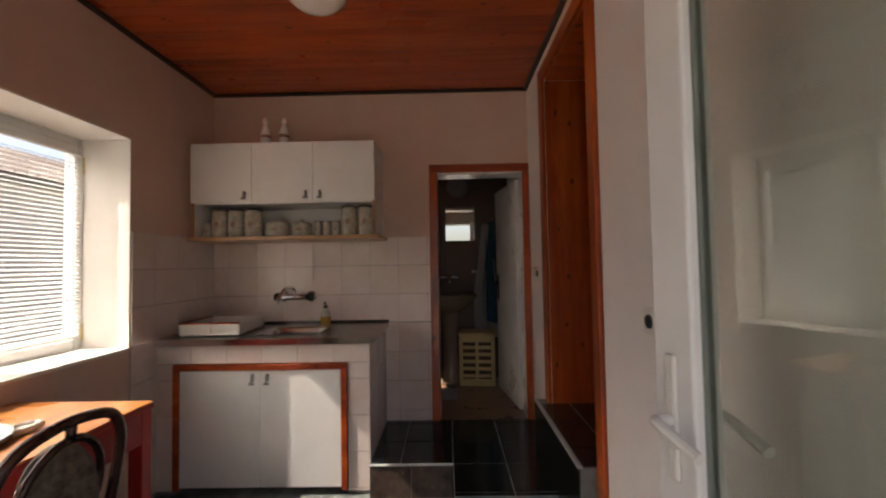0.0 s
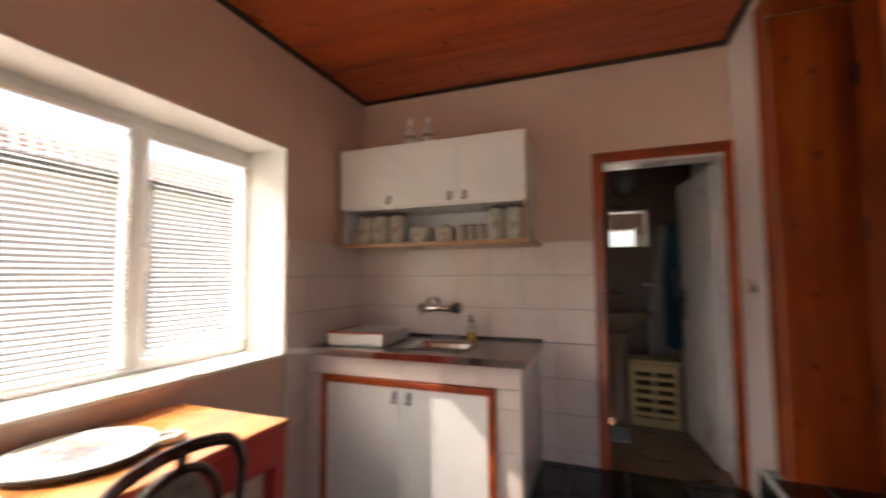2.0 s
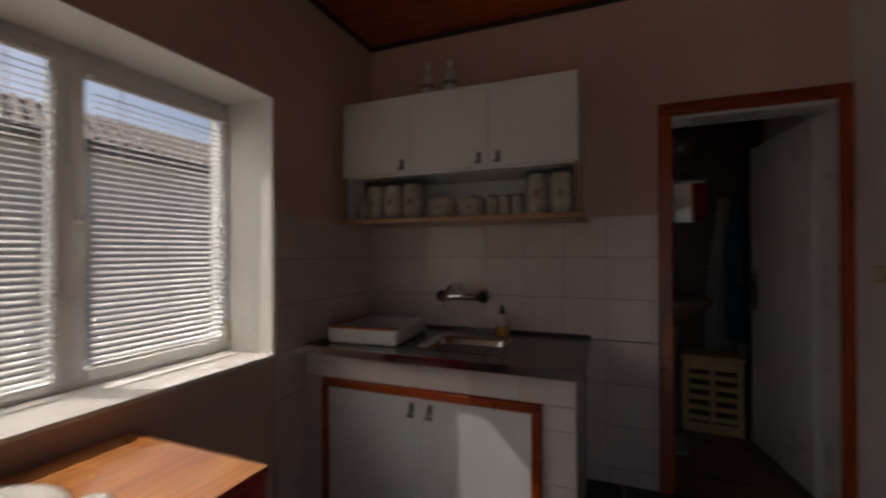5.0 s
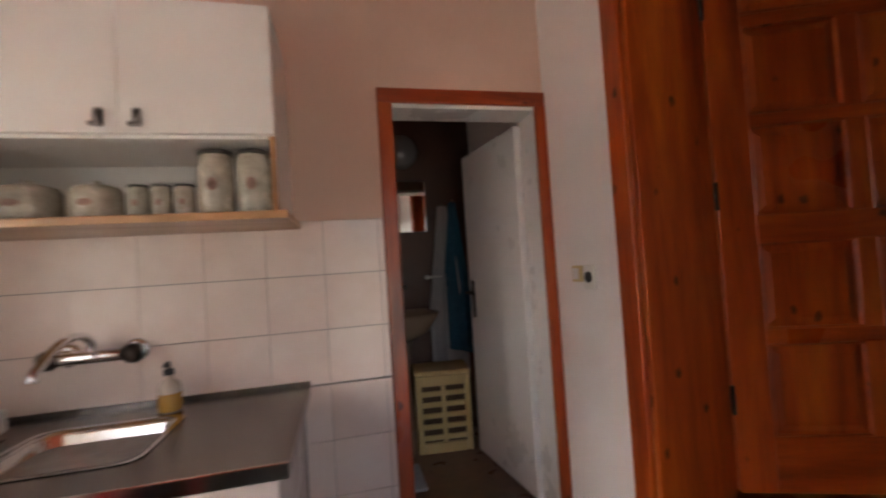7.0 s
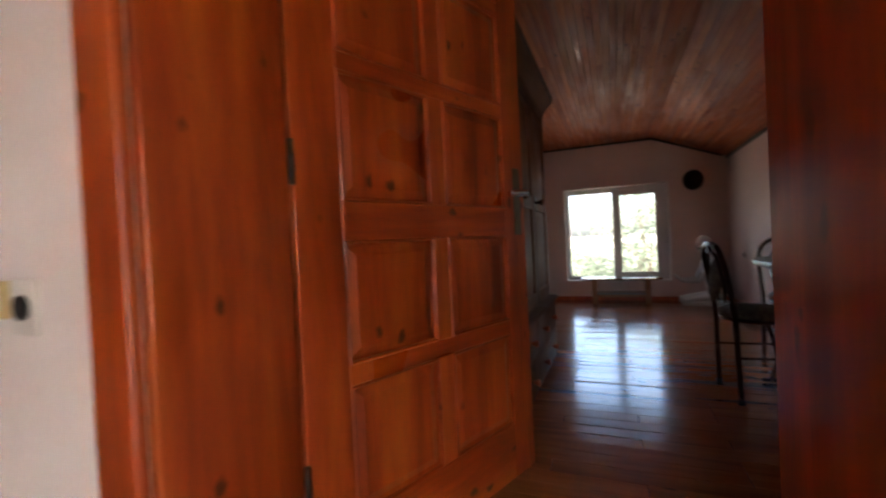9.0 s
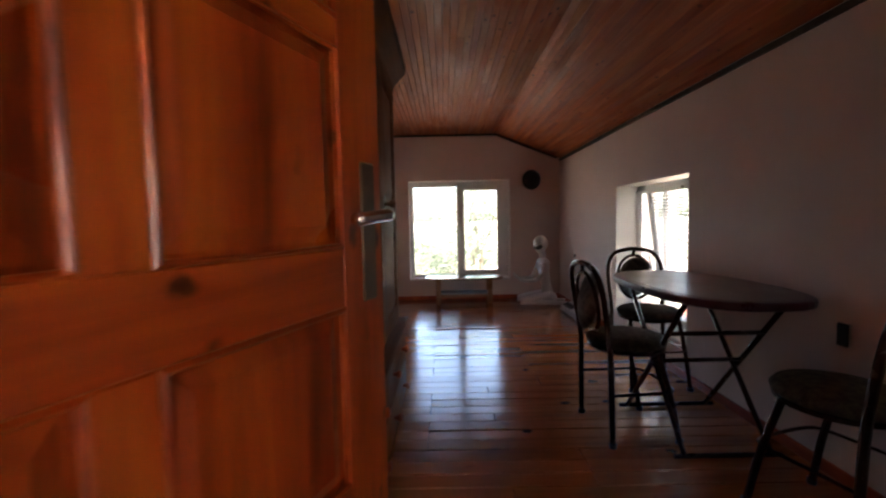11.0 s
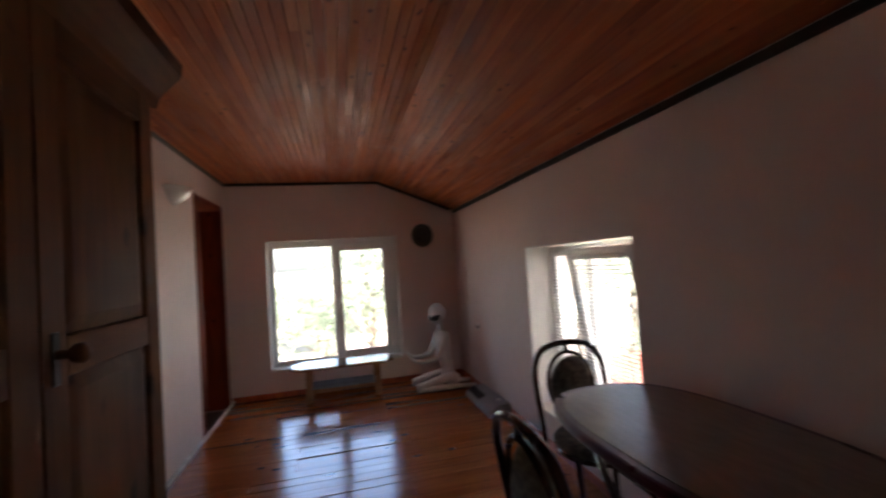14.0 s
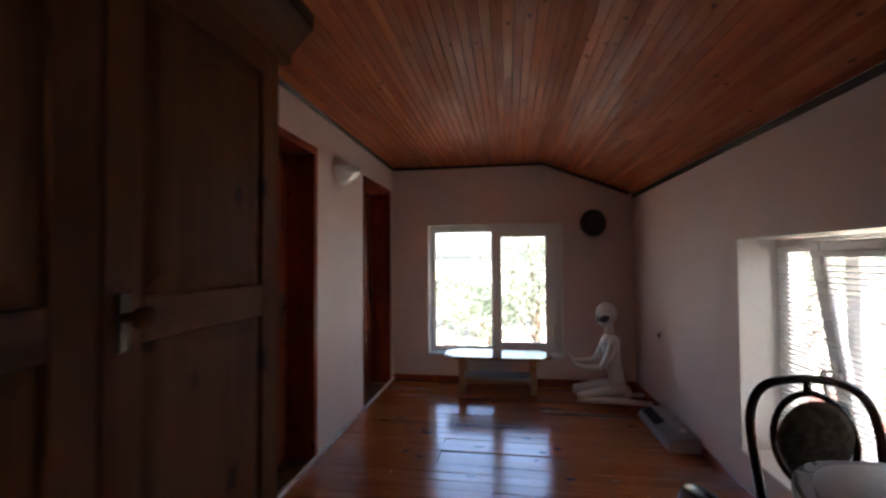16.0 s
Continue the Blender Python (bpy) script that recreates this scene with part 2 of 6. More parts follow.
CHROME = mottled("chrome", (0.75, 0.75, 0.76), (0.85, 0.85, 0.85), 4, 0.12, 1.0, bump_s=0.0)
DARK_METAL = mottled("dark_metal", (0.03, 0.025, 0.022), (0.07, 0.055, 0.05), 30, 0.32, 0.8, bump_s=0.05)
TUBE_METAL = mottled("brown_tube", (0.045, 0.018, 0.014), (0.07, 0.03, 0.022), 12, 0.25, 0.3, bump_s=0.03, coat=0.5)
UPHOLSTERY = mottled("patterned_cloth", (0.06, 0.045, 0.035), (0.22, 0.18, 0.14), 38, 0.9, bump_scale=300, bump_s=0.3, detail=2)
BLACK_PLASTIC = mottled("black_plastic", (0.012, 0.012, 0.013), (0.022, 0.022, 0.023), 20, 0.4, bump_s=0.05)
GREY_PLASTIC = mottled("grey_plastic", (0.30, 0.30, 0.31), (0.37, 0.37, 0.38), 8, 0.4, bump_s=0.03)
WHITE_PLASTIC = mottled("white_plastic", (0.74, 0.72, 0.66), (0.80, 0.78, 0.73), 6, 0.4, bump_s=0.03)
CREAM_PLASTIC = mottled("cream_plastic", (0.60, 0.47, 0.20), (0.68, 0.55, 0.26), 5, 0.4, bump_s=0.03)
RED_PAINT = mottled("red_paint", (0.34, 0.010, 0.012), (0.42, 0.018, 0.018), 9, 0.35, bump_s=0.1, stain=(0.24, 0.02, 0.014))
TRIM_DARK = mottled("dark_brown_trim", (0.025, 0.014, 0.010), (0.05, 0.028, 0.018), 18, 0.4, bump_s=0.1)
STATUE = mottled("white_gloss_figure", (0.70, 0.69, 0.66), (0.80, 0.79, 0.76), 4, 0.25, bump_s=0.02)

ORANGE = (0.18, 0.020, 0.002), (0.39, 0.059, 0.006), (0.56, 0.122, 0.012)
DOOR_X = wood("varnished_pine_along_x", *ORANGE, grain=(0.12, 1, 1), rough=0.36, coat=0.2, knot_size=11)
DOOR_Z = wood("varnished_pine_along_z", *ORANGE, grain=(1, 1, 0.12), rough=0.36, coat=0.2, knot_size=11)
DOOR_Y = wood("varnished_pine_along_y", *ORANGE, grain=(1, 0.12, 1), rough=0.36, coat=0.2, knot_size=11)
# Darker, duller copy of the door pine, keeps window sheen off the inner doors.
DARKER_PINE = (0.12, 0.013, 0.003), (0.27, 0.037, 0.006), (0.38, 0.062, 0.010)
INNER_X = wood("matt_darker_pine_along_x", *DARKER_PINE, grain=(0.12, 1, 1), rough=0.55, knot_size=8, spec=0.25)
INNER_Z = wood("matt_darker_pine_along_z", *DARKER_PINE, grain=(1, 1, 0.12), rough=0.55, knot_size=8, spec=0.25)
CEIL_K = wood("ceiling_pine_kitchen", (0.26, 0.034, 0.006), (0.44, 0.068, 0.011), (0.56, 0.108, 0.018), grain=(0.10, 1, 1), rough=0.36, coat=0.15, island=True, knot_size=12, spread=0.16)
CEIL_H = wood("ceiling_pine_hall", (0.40, 0.080, 0.020), (0.62, 0.150, 0.038), (0.76, 0.24, 0.072), grain=(0.08, 1, 1), rough=0.55, island=True, knot_size=11, spread=0.30, spec=0.35)
FLOOR_W = wood("floor_boards", (0.27, 0.070, 0.016), (0.45, 0.135, 0.032), (0.56, 0.195, 0.05), grain=(1, 0.08, 1), rough=0.2, coat=0.65, knot_size=6, spread=0.14, wave=5.0)
PINE_Z = wood("plain_pine_along_z", (0.26, 0.13, 0.055), (0.40, 0.22, 0.10), (0.50, 0.30, 0.15), grain=(1, 1, 0.1), rough=0.35, coat=0.2, knot_size=4)
WARD_Z = wood("stained_pine_along_z", (0.075, 0.026, 0.010), (0.130, 0.048, 0.017), (0.185, 0.075, 0.028), grain=(1, 1, 0.1), rough=0.6, knot_size=6, spec=0.18)
WARD_X = wood("stained_pine_along_x", (0.075, 0.026, 0.010), (0.130, 0.048, 0.017), (0.185, 0.075, 0.028), grain=(0.1, 1, 1), rough=0.6, knot_size=6, spec=0.18)
PINE_X = wood("plain_pine_along_x", (0.30, 0.15, 0.06), (0.46, 0.26, 0.12), (0.56, 0.35, 0.18), grain=(0.1, 1, 1), rough=0.35, coat=0.2, knot_size=4)
TABLE_W = wood("orange_table_top", (0.44, 0.13, 0.026), (0.66, 0.25, 0.06), (0.76, 0.36, 0.11), grain=(1, 0.1, 1), rough=0.3, coat=0.3, knot_size=4)
BENCH_W = wood("oak_bench", (0.20, 0.09, 0.035), (0.32, 0.16, 0.07), (0.42, 0.23, 0.11), grain=(1, 0.1, 1), rough=0.3, coat=0.2, knots=False)
OVAL_W = wood("walnut_laminate", (0.26, 0.18, 0.145), (0.31, 0.22, 0.18), (0.345, 0.25, 0.205), grain=(0.3, 1, 1), rough=0.36, coat=0.2, knots=False)


def glass_material(name, tint):
    mat, t, b = material(name, 0.0)
    b.inputs["Base Color"].default_value = (*tint, 1)
    b.inputs["Transmission Weight"].default_value = 1.0
    b.inputs["IOR"].default_value = 1.45
    return mat


GLASS = glass_material("window_glass", (0.95, 0.97, 0.96))


def mirror_material():
    mat, t, b = material("mirror_silver", 0.02, 1.0)
    b.inputs["Base Color"].default_value = (0.85, 0.86, 0.85, 1)
    return mat


MIRROR = mirror_material()
DOOR_GLASS = glass_material("tinted_door_glass", (0.84, 0.89, 0.83))


# ---------------------------------------------------------------- the structure
XL, XR, YB, YF = -1.15, 1.20, 3.715, 0.62          # kitchen walls
ZK = 2.625                                          # kitchen ceiling
HX0, HX1, HY0, HY1 = 1.485, 7.22, 1.17, 3.58        # hall walls
HF, HC, HE, RIDGE = 0.40, 2.61, 2.27, 2.02          # hall floor, ceiling, eave, bend of the ceiling
TH = HF + 0.085                                     # top of the black threshold
PZ = 0.19                                           # landing and bathroom floor


def structure(name, bm, mat, label, category):
    return tagged(part(name, bm, mat), label, category, kind="structure")


structure("wall_kitchen_window", B(
    ((-1.50, 0.30, -0.1), (XL, 0.77, 2.9)), ((-1.50, 2.885, -0.1), (XL, 3.98, 2.9)), ((-1.50, 4.26, -0.1), (XL, 4.95, 2.9)), ((-1.50, 3.98, -0.1), (XL, 4.26, 1.90)), ((-1.50, 3.98, 2.34), (XL, 4.26, 2.9)),
    ((-1.50, 0.77, -0.1), (XL, 2.885, 0.885)), ((-1.50, 0.77, 2.045), (XL, 2.885, 2.9))), PLASTER,
    "rose-tinted plastered kitchen wall around the wide window", "wall")
structure("wall_kitchen_back", B(
    ((XL, YB, -0.1), (0.51, 3.86, 2.9)), ((1.165, YB, -0.1), (1.198, 3.86, 2.9)), ((0.51, YB, 2.01), (1.165, 3.86, 2.9)),
    ((0.51, YB, -0.1), (1.165, 3.86, PZ - 0.01))), PLASTER,
    "rose-tinted plastered wall behind the kitchen counter", "wall")
structure("wall_between", B(
    ((XR, 0.30, -0.1), (HX0, 2.34, 2.9)), ((XR, 3.165, -0.1), (HX0, 4.95, 2.9)), ((XR, 2.34, 2.45), (HX0, 3.165, 2.9)),
    ((XR, 2.34, -0.1), (HX0, 3.165, HF - 0.03))), PLASTER_WHITE,
    "pale plastered wall with the doorway into the long room", "wall")
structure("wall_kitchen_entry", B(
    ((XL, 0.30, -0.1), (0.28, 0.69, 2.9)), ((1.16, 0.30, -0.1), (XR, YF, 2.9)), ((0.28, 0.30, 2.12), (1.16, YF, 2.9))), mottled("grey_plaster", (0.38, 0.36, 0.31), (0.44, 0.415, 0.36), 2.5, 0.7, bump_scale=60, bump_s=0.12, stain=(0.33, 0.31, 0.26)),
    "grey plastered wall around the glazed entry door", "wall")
structure("ceiling_slab_kitchen", B(((-1.5, 0.3, 2.66), (HX0, 4.95, 2.72))), PLASTER, "plaster slab above the kitchen", "ceiling")

# hall walls
WY0 = HY0 - 0.32
structure("wall_hall_south", B(
    ((HX0, WY0, 0.2), (4.22, HY0, 2.8)), ((5.35, WY0, 0.2), (HX1 + 0.3, HY0, 2.8)),
    ((4.22, WY0, 0.2), (5.35, HY0, 0.63)), ((4.22, WY0, 1.745), (5.35, HY0, 2.8))), PLASTER_HALL,
    "pale plastered long wall with a tilted window", "wall")
structure("wall_hall_end", B(
    ((HX1, HY0, 0.2), (HX1 + 0.3, 1.84, 2.9)), ((HX1, 3.20, 0.2), (HX1 + 0.3, HY1 + 0.25, 2.9)),
    ((HX1, 1.84, 0.2), (HX1 + 0.3, 3.20, 0.67)), ((HX1, 1.84, 2.005), (HX1 + 0.3, 3.20, 2.9))), PLASTER_HALL,
    "pale plastered end wall with a two-pane window", "wall")
structure("wall_hall_north", B(
    ((HX0, HY1, 0.2), (4.74, HY1 + 0.25, 2.9)), ((5.42, HY1, 0.2), (6.30, HY1 + 0.25, 2.9)), ((7.10, HY1, 0.2), (HX1, HY1 + 0.25, 2.9)),
    ((4.74, HY1, 2.32), (5.42, HY1 + 0.25, 2.9)), ((6.30, HY1, 2.32), (7.10, HY1 + 0.25, 2.9))), PLASTER_HALL,
    "pale plastered wall with two inner doors", "wall")
# South overhang is added out of view to keep sun off the side window.
structure("roof_slab", B(((HX0 - 0.1, WY0 - 0.55, 2.78), (HX1 + 0.4, HY1 + 0.3, 2.9))), PLASTER_HALL, "roof slab above the long room", "roof")
structure("floor_slab", B(((-1.5, 0.30, -0.2), (HX0 + 0.1, 4.95, -0.015))), BATH_FLOOR, "concrete slab under the kitchen", "floor")
structure("hall_slab", B(((HX0, WY0, 0.1), (HX1 + 0.3, HY1 + 0.25, HF - 0.022))), BATH_FLOOR, "slab under the long room", "floor")

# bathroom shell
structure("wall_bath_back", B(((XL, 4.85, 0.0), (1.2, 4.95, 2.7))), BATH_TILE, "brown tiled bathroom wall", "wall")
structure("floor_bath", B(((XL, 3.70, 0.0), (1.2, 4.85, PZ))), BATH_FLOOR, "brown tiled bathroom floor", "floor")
structure("ceiling_bath", B(((XL, 3.86, 2.35), (1.2, 4.85, 2.40))), CEIL_K, "dark wooden bathroom ceiling", "ceiling")


def planks(name, length, x0, along, spans, mat, label, pitch=0.078):
    """A ceiling of narrow tongue-and-groove boards in one mesh. spans: (start, end, z at start, z at end) across the boards."""
    bm = bmesh.new()
    rng = random.Random(5)
    for a, b, za, zb in spans:
        n = max(1, round(abs(math.hypot(b - a, zb - za)) / pitch))
        for i in range(n):
            p, q = a + (b - a) * i / n, a + (b - a) * (i + 1) / n
            zp, zq = za + (zb - za) * i / n, za + (zb - za) * (i + 1) / n
            g = min(0.0024, 0.04 * pitch) * (1 if q > p else -1)
            s = x0
            while s < x0 + length - 1e-3:
                e = min(s + rng.uniform(2.6, 4.4), x0 + length)
                if x0 + length - e < 0.5:
                    e = x0 + length
                d = rng.uniform(0, 0.0012)
                prof = [(p + g * 0.15, zp + 0.005), (p + g, zp - d), (q - g, zq - d), (q - g * 0.15, zq + 0.005), (q - g * 0.15, zq + 0.018), (p + g * 0.15, zp + 0.018)]
                va = [bm.verts.new((s + 0.0006, y, z) if along == "x" else (y, s + 0.0006, z)) for y, z in prof]
                vb = [bm.verts.new((e - 0.0006, y, z) if along == "x" else (y, e - 0.0006, z)) for y, z in prof]
                for k in range(6):
                    bm.faces.new((va[k], va[(k + 1) % 6], vb[(k + 1) % 6], vb[k]))
                bm.faces.new(va)
                bm.faces.new(vb[::-1])
                s = e
    return structure(name, bm, mat, label, "ceiling")


planks("ceiling_kitchen", XR - XL, XL, "x", [(YF, YB, ZK, ZK)], CEIL_K, "varnished red-brown pine board ceiling in the kitchen")
planks("ceiling_hall", HX1 - HX0, HX0, "x", [(HY1, RIDGE, HC, HC), (RIDGE, HY0, HC, HE)], CEIL_H, "varnished pine board ceiling bending down to the eave", 0.046)

# dark strips along the edges of the ceilings
TW = 0.03
structure("trim_kitchen", B(
    ((XL, YB - TW, ZK - 0.022), (XR, YB, ZK - 0.001)), ((XL, YF, ZK - 0.022), (XL + TW, YB - TW, ZK - 0.001)),
    ((XR - TW, YF, ZK - 0.022), (XR, YB - TW, ZK - 0.001)), bevel=0.004), TRIM_DARK, "dark brown strip around the kitchen ceiling", "trim")
bm = B(((HX0, HY1 - TW, HC - 0.024), (HX1, HY1, HC - 0.001)), ((HX1 - TW, RIDGE, HC - 0.024), (HX1, HY1 - TW, HC - 0.001)), bevel=0.004)
slope = math.atan2(HC - HE, RIDGE - HY0)
sl = math.hypot(HC - HE, RIDGE - HY0)
bx(bm, (HX1 - TW, 0, -0.024), (HX1, sl - 0.04, -0.001), 0.004, m=Matrix.Translation((0, RIDGE, HC)) @ Matrix.Rotation(math.pi, 4, "Z") @ Matrix.Translation((-2 * HX1 + TW, 0, 0)) @ Matrix.Rotation(-slope, 4, "X"))
bx(bm, (HX0, HY0, HE - 0.042), (HX1 - TW, HY0 + 0.016, HE - 0.008), 0.004)
structure("trim_hall", bm, TRIM_DARK, "dark brown strip around the long room's ceiling", "trim")

# ---------------------------------------------------------------- doorway between kitchen and hall
def frame_thing(name, label):
    return tagged(new(name), label, "door frame", kind="structure")


fr = frame_thing("door_1", "wide varnished pine door lining and casing with dark knots")
part("lining", B(((XR + 0.002, 3.145, HF), (HX0 - 0.002, 3.167, 2.43)), bevel=0.002), DOOR_Z, fr)
part("lining", B(((XR + 0.002, 2.338, HF), (HX0 - 0.002, 2.36, 2.43)), bevel=0.002), DOOR_Z, fr)
part("lining_head", B(((XR + 0.002, 2.36, 2.43), (HX0 - 0.002, 3.145, 2.452)), bevel=0.002), DOOR_X, fr)
part("casing", B(((XR - 0.022, 3.158, HF), (XR - 0.001, 3.245, 2.52)), bevel=0.005, seg=2), DOOR_Z, fr)
part("casing", B(((XR - 0.022, 2.268, 0.0), (XR - 0.001, 2.350, 2.52)), bevel=0.005, seg=2), DOOR_Z, fr)
part("casing_head", B(((XR - 0.022, 2.350, 2.44), (XR - 0.001, 3.158, 2.52)), bevel=0.005, seg=2), DOOR_Y, fr)
part("casing", B(((HX0 + 0.001, 3.175, HF), (HX0 + 0.018, 3.25, 2.51)), bevel=0.005, seg=2), DOOR_Z, fr)
part("casing", B(((HX0 + 0.001, 2.265, HF), (HX0 + 0.018, 2.33, 2.51)), bevel=0.005, seg=2), DOOR_Z, fr)

# bathroom door frame
fr = frame_thing("door_2", "varnished pine casing with a white lining around the bathroom doorway")
part("casing", B(((0.461, YB - 0.022, PZ), (0.522, YB - 0.001, 2.0)), bevel=0.005, seg=2), DOOR_Z, fr)
part("casing", B(((1.148, YB - 0.022, PZ), (1.198, YB - 0.001, 2.0)), bevel=0.005, seg=2), DOOR_Z, fr)
part("casing_head", B(((0.461, YB - 0.022, 2.0), (1.198, YB - 0.001, 2.06)), bevel=0.005, seg=2), DOOR_X, fr)
part("lining", B(((0.508, YB, PZ), (0.522, 3.875, 1.985)), ((1.15, YB, PZ), (1.168, 3.875, 1.985)), ((0.508, YB, 1.985), (1.168, 3.875, 2.012)), bevel=0.002), PVC, fr, "white painted lining")


# ---------------------------------------------------------------- windows
def sash(parent, m, w, h, name="sash", rail=0.062, depth=0.045, handle=None, glass=True, mat=PVC, handle_z=0.5):
    """A casement in its own plane: width along x, height along z, lower left corner at the origin."""
    s = part(name, B(((0, 0, 0), (rail, depth, h)), ((w - rail, 0, 0), (w, depth, h)), ((rail, 0, 0), (w - rail, depth, rail)), ((rail, 0, h - rail), (w - rail, depth, h)), bevel=0.006, seg=2), mat, parent)
    s.matrix_local = m
    g = part("pane", B(((rail - 0.005, depth * 0.4, rail - 0.005), (w - rail + 0.005, depth * 0.4 + 0.006, h - rail + 0.005))), GLASS, s)
    g.visible_shadow = False
    part("gasket", B(((rail, 0.006, rail), (rail + 0.003, 0.012, h - rail)), ((w - rail - 0.003, 0.006, rail), (w - rail, 0.012, h - rail)),
                     ((rail + 0.003, 0.006, rail), (w - rail - 0.003, 0.012, rail + 0.003)), ((rail + 0.003, 0.006, h - rail - 0.003), (w - rail - 0.003, 0.012, h - rail))), GREY_PLASTIC, s, "grey rubber seal")
    if handle is not None:
        hx = handle
        bm = B(((hx - 0.014, -0.012, h * handle_z - 0.035), (hx + 0.014, 0, h * handle_z + 0.035)), bevel=0.005, seg=2)
        tube(bm, smooth_line([(hx, -0.01, h * handle_z), (hx, -0.045, h * handle_z), (hx, -0.05, h * handle_z - 0.03), (hx, -0.045, h * handle_z - 0.13)], 5), 0.009, 8)
        part("handle", bm, WHITE_PLASTIC, s, "white lever handle", smooth=True)
    return s


SLAT = {}


def blind(m, w, h, pitch=0.0225, tilt=32, width=0.025):
    """A Venetian blind hanging in front of a pane: head rail, slats, bottom rail, cords."""
    b = tagged(new("venetian_blind"), "white aluminium Venetian blind, lowered with open slats", "blind")
    b.matrix_world = m
    part("head_rail", B(((0, -0.012, h - 0.024), (w, 0.012, h)), bevel=0.003), PVC, b)
    part("bottom_rail", B(((0, -0.011, 0), (w, 0.011, 0.012)), bevel=0.003), PVC, b)
    key = (round(w, 3), tilt)
    if key not in SLAT:
        sm = bmesh.new()
        cols = []
        for k in range(5):
            u = (k / 4 - 0.5) * width
            c = 0.003 * (1 - (2 * k / 4 - 1) ** 2)
            a = radians(tilt)
            # the room side (-y) hangs lower
            y, z = u * math.cos(a) - c * math.sin(a), u * math.sin(a) + c * math.cos(a)
            cols.append((sm.verts.new((0.002, y, z)), sm.verts.new((w - 0.002, y, z))))
        for (a0, a1), (b0, b1) in zip(cols, cols[1:]):
            sm.faces.new((a0, a1, b1, b0))
        r = bmesh.ops.solidify(sm, geom=sm.faces[:], thickness=0.0006)
        me = bpy.data.meshes.new("slat")
        bmesh.ops.recalc_face_normals(sm, faces=sm.faces)
        sm.to_mesh(me)
        sm.free()
        me.materials.append(SLAT_PAINT)
        SLAT[key] = me
    n = int((h - 0.05) / pitch)
    for i in range(n):
        s = new("slat", SLAT[key])
        s.parent = b
        s.location = (0, 0, 0.024 + i * pitch)
    for cx in (w * 0.16, w * 0.84):
        part("cord", B(((cx - 0.002, -0.0165, 0.012), (cx + 0.002, -0.0150, h - 0.02))), PVC, b)
    return b


# kitchen window: plane x = -1.41, room side to +x, so local x runs along -y seen from the room
def kitchen_plane(y_far, z):
    """Local x runs towards the kitchen's back wall, local -y into the room."""
    return Matrix.Translation((-1.405, y_far, z)) @ Matrix.Rotation(radians(90), 4, "Z")


win = tagged(new("window_1"), "white plastic three-light window deep in its reveal", "window", kind="structure")
part("window_frame", B(
    ((-1.485, 0.771, 0.886), (-1.415, 0.815, 2.0445)), ((-1.485, 2.845, 0.886), (-1.415, 2.884, 2.0445)),
    ((-1.485, 0.815, 0.886), (-1.415, 2.845, 0.925)), ((-1.485, 0.815, 1.99), (-1.415, 2.845, 2.0445)),
    ((-1.485, 1.375, 0.925), (-1.415, 1.425, 1.99)), ((-1.485, 2.225, 0.925), (-1.415, 2.275, 1.99)), bevel=0.004), PVC, win)
sash(win, kitchen_plane(0.80, 0.912), 0.605, 1.09, handle=0.575)
sash(win, kitchen_plane(1.418, 0.912), 0.815, 1.09, rail=0.028, depth=0.03)
sash(win, kitchen_plane(2.252, 0.912), 0.630, 1.09, rail=0.048, handle=0.024)
for hy, hz in ((0.798, 0.99), (0.798, 1.90), (2.886, 0.99), (2.886, 1.90)):
    bm = bmesh.new()
    tube(bm, [(-1.408, hy - 0.008, hz - 0.045), (-1.408, hy - 0.008, hz + 0.045)], 0.008, 10)
    part("hinge", bm, CREAM_PLASTIC, win, "yellowed plastic hinge cover", smooth=True)
part("window_sill", B(((-1.415, 0.772, 0.884), (XL + 0.012, 2.883, 0.900)), bevel=0.003), REVEAL, win, "white painted inner sill")
part("reveal_lining", B(((-1.415, 0.768, 0.900), (XL + 0.003, 0.775, 2.046)), ((-1.415, 2.882, 0.900), (XL + 0.003, 2.889, 2.046)), ((-1.415, 0.775, 2.040), (XL + 0.003, 2.882, 2.048))), REVEAL, win, "white plastered reveal")
blind(Matrix.Translation((-1.385, 0.862, 0.965)) @ Matrix.Rotation(radians(90), 4, "Z"), 0.485, 0.985, tilt=24)
blind(Matrix.Translation((-1.388, 1.446, 0.935)) @ Matrix.Rotation(radians(90), 4, "Z"), 0.760, 1.05, tilt=22)
blind(Matrix.Translation((-1.385, 2.307, 0.968)) @ Matrix.Rotation(radians(90), 4, "Z"), 0.528, 0.992, tilt=24)


# Unseen window, added where a sunbeam through it reaches the washbasin's foot.
win = tagged(new("window_4"), "small high white window in the bathroom's outer wall", "window", kind="structure")
part("window_frame", B(((-1.47, 3.981, 1.901), (-1.42, 4.01, 2.339)), ((-1.47, 4.23, 1.901), (-1.42, 4.259, 2.339)), ((-1.47, 4.01, 1.901), (-1.42, 4.23, 1.925)), ((-1.47, 4.01, 2.31), (-1.42, 4.23, 2.339)), bevel=0.003), PVC, win)
pn = part("pane", B(((-1.448, 4.008, 1.923), (-1.442, 4.232, 2.312))), GLASS, win)
pn.visible_shadow = False


# hall end window: plane x = 7.40, seen from the room its local x runs along -y
def end_plane(y, z, x=7.36):
    return Matrix.Translation((x, y, z)) @ Matrix.Rotation(radians(-90), 4, "Z")


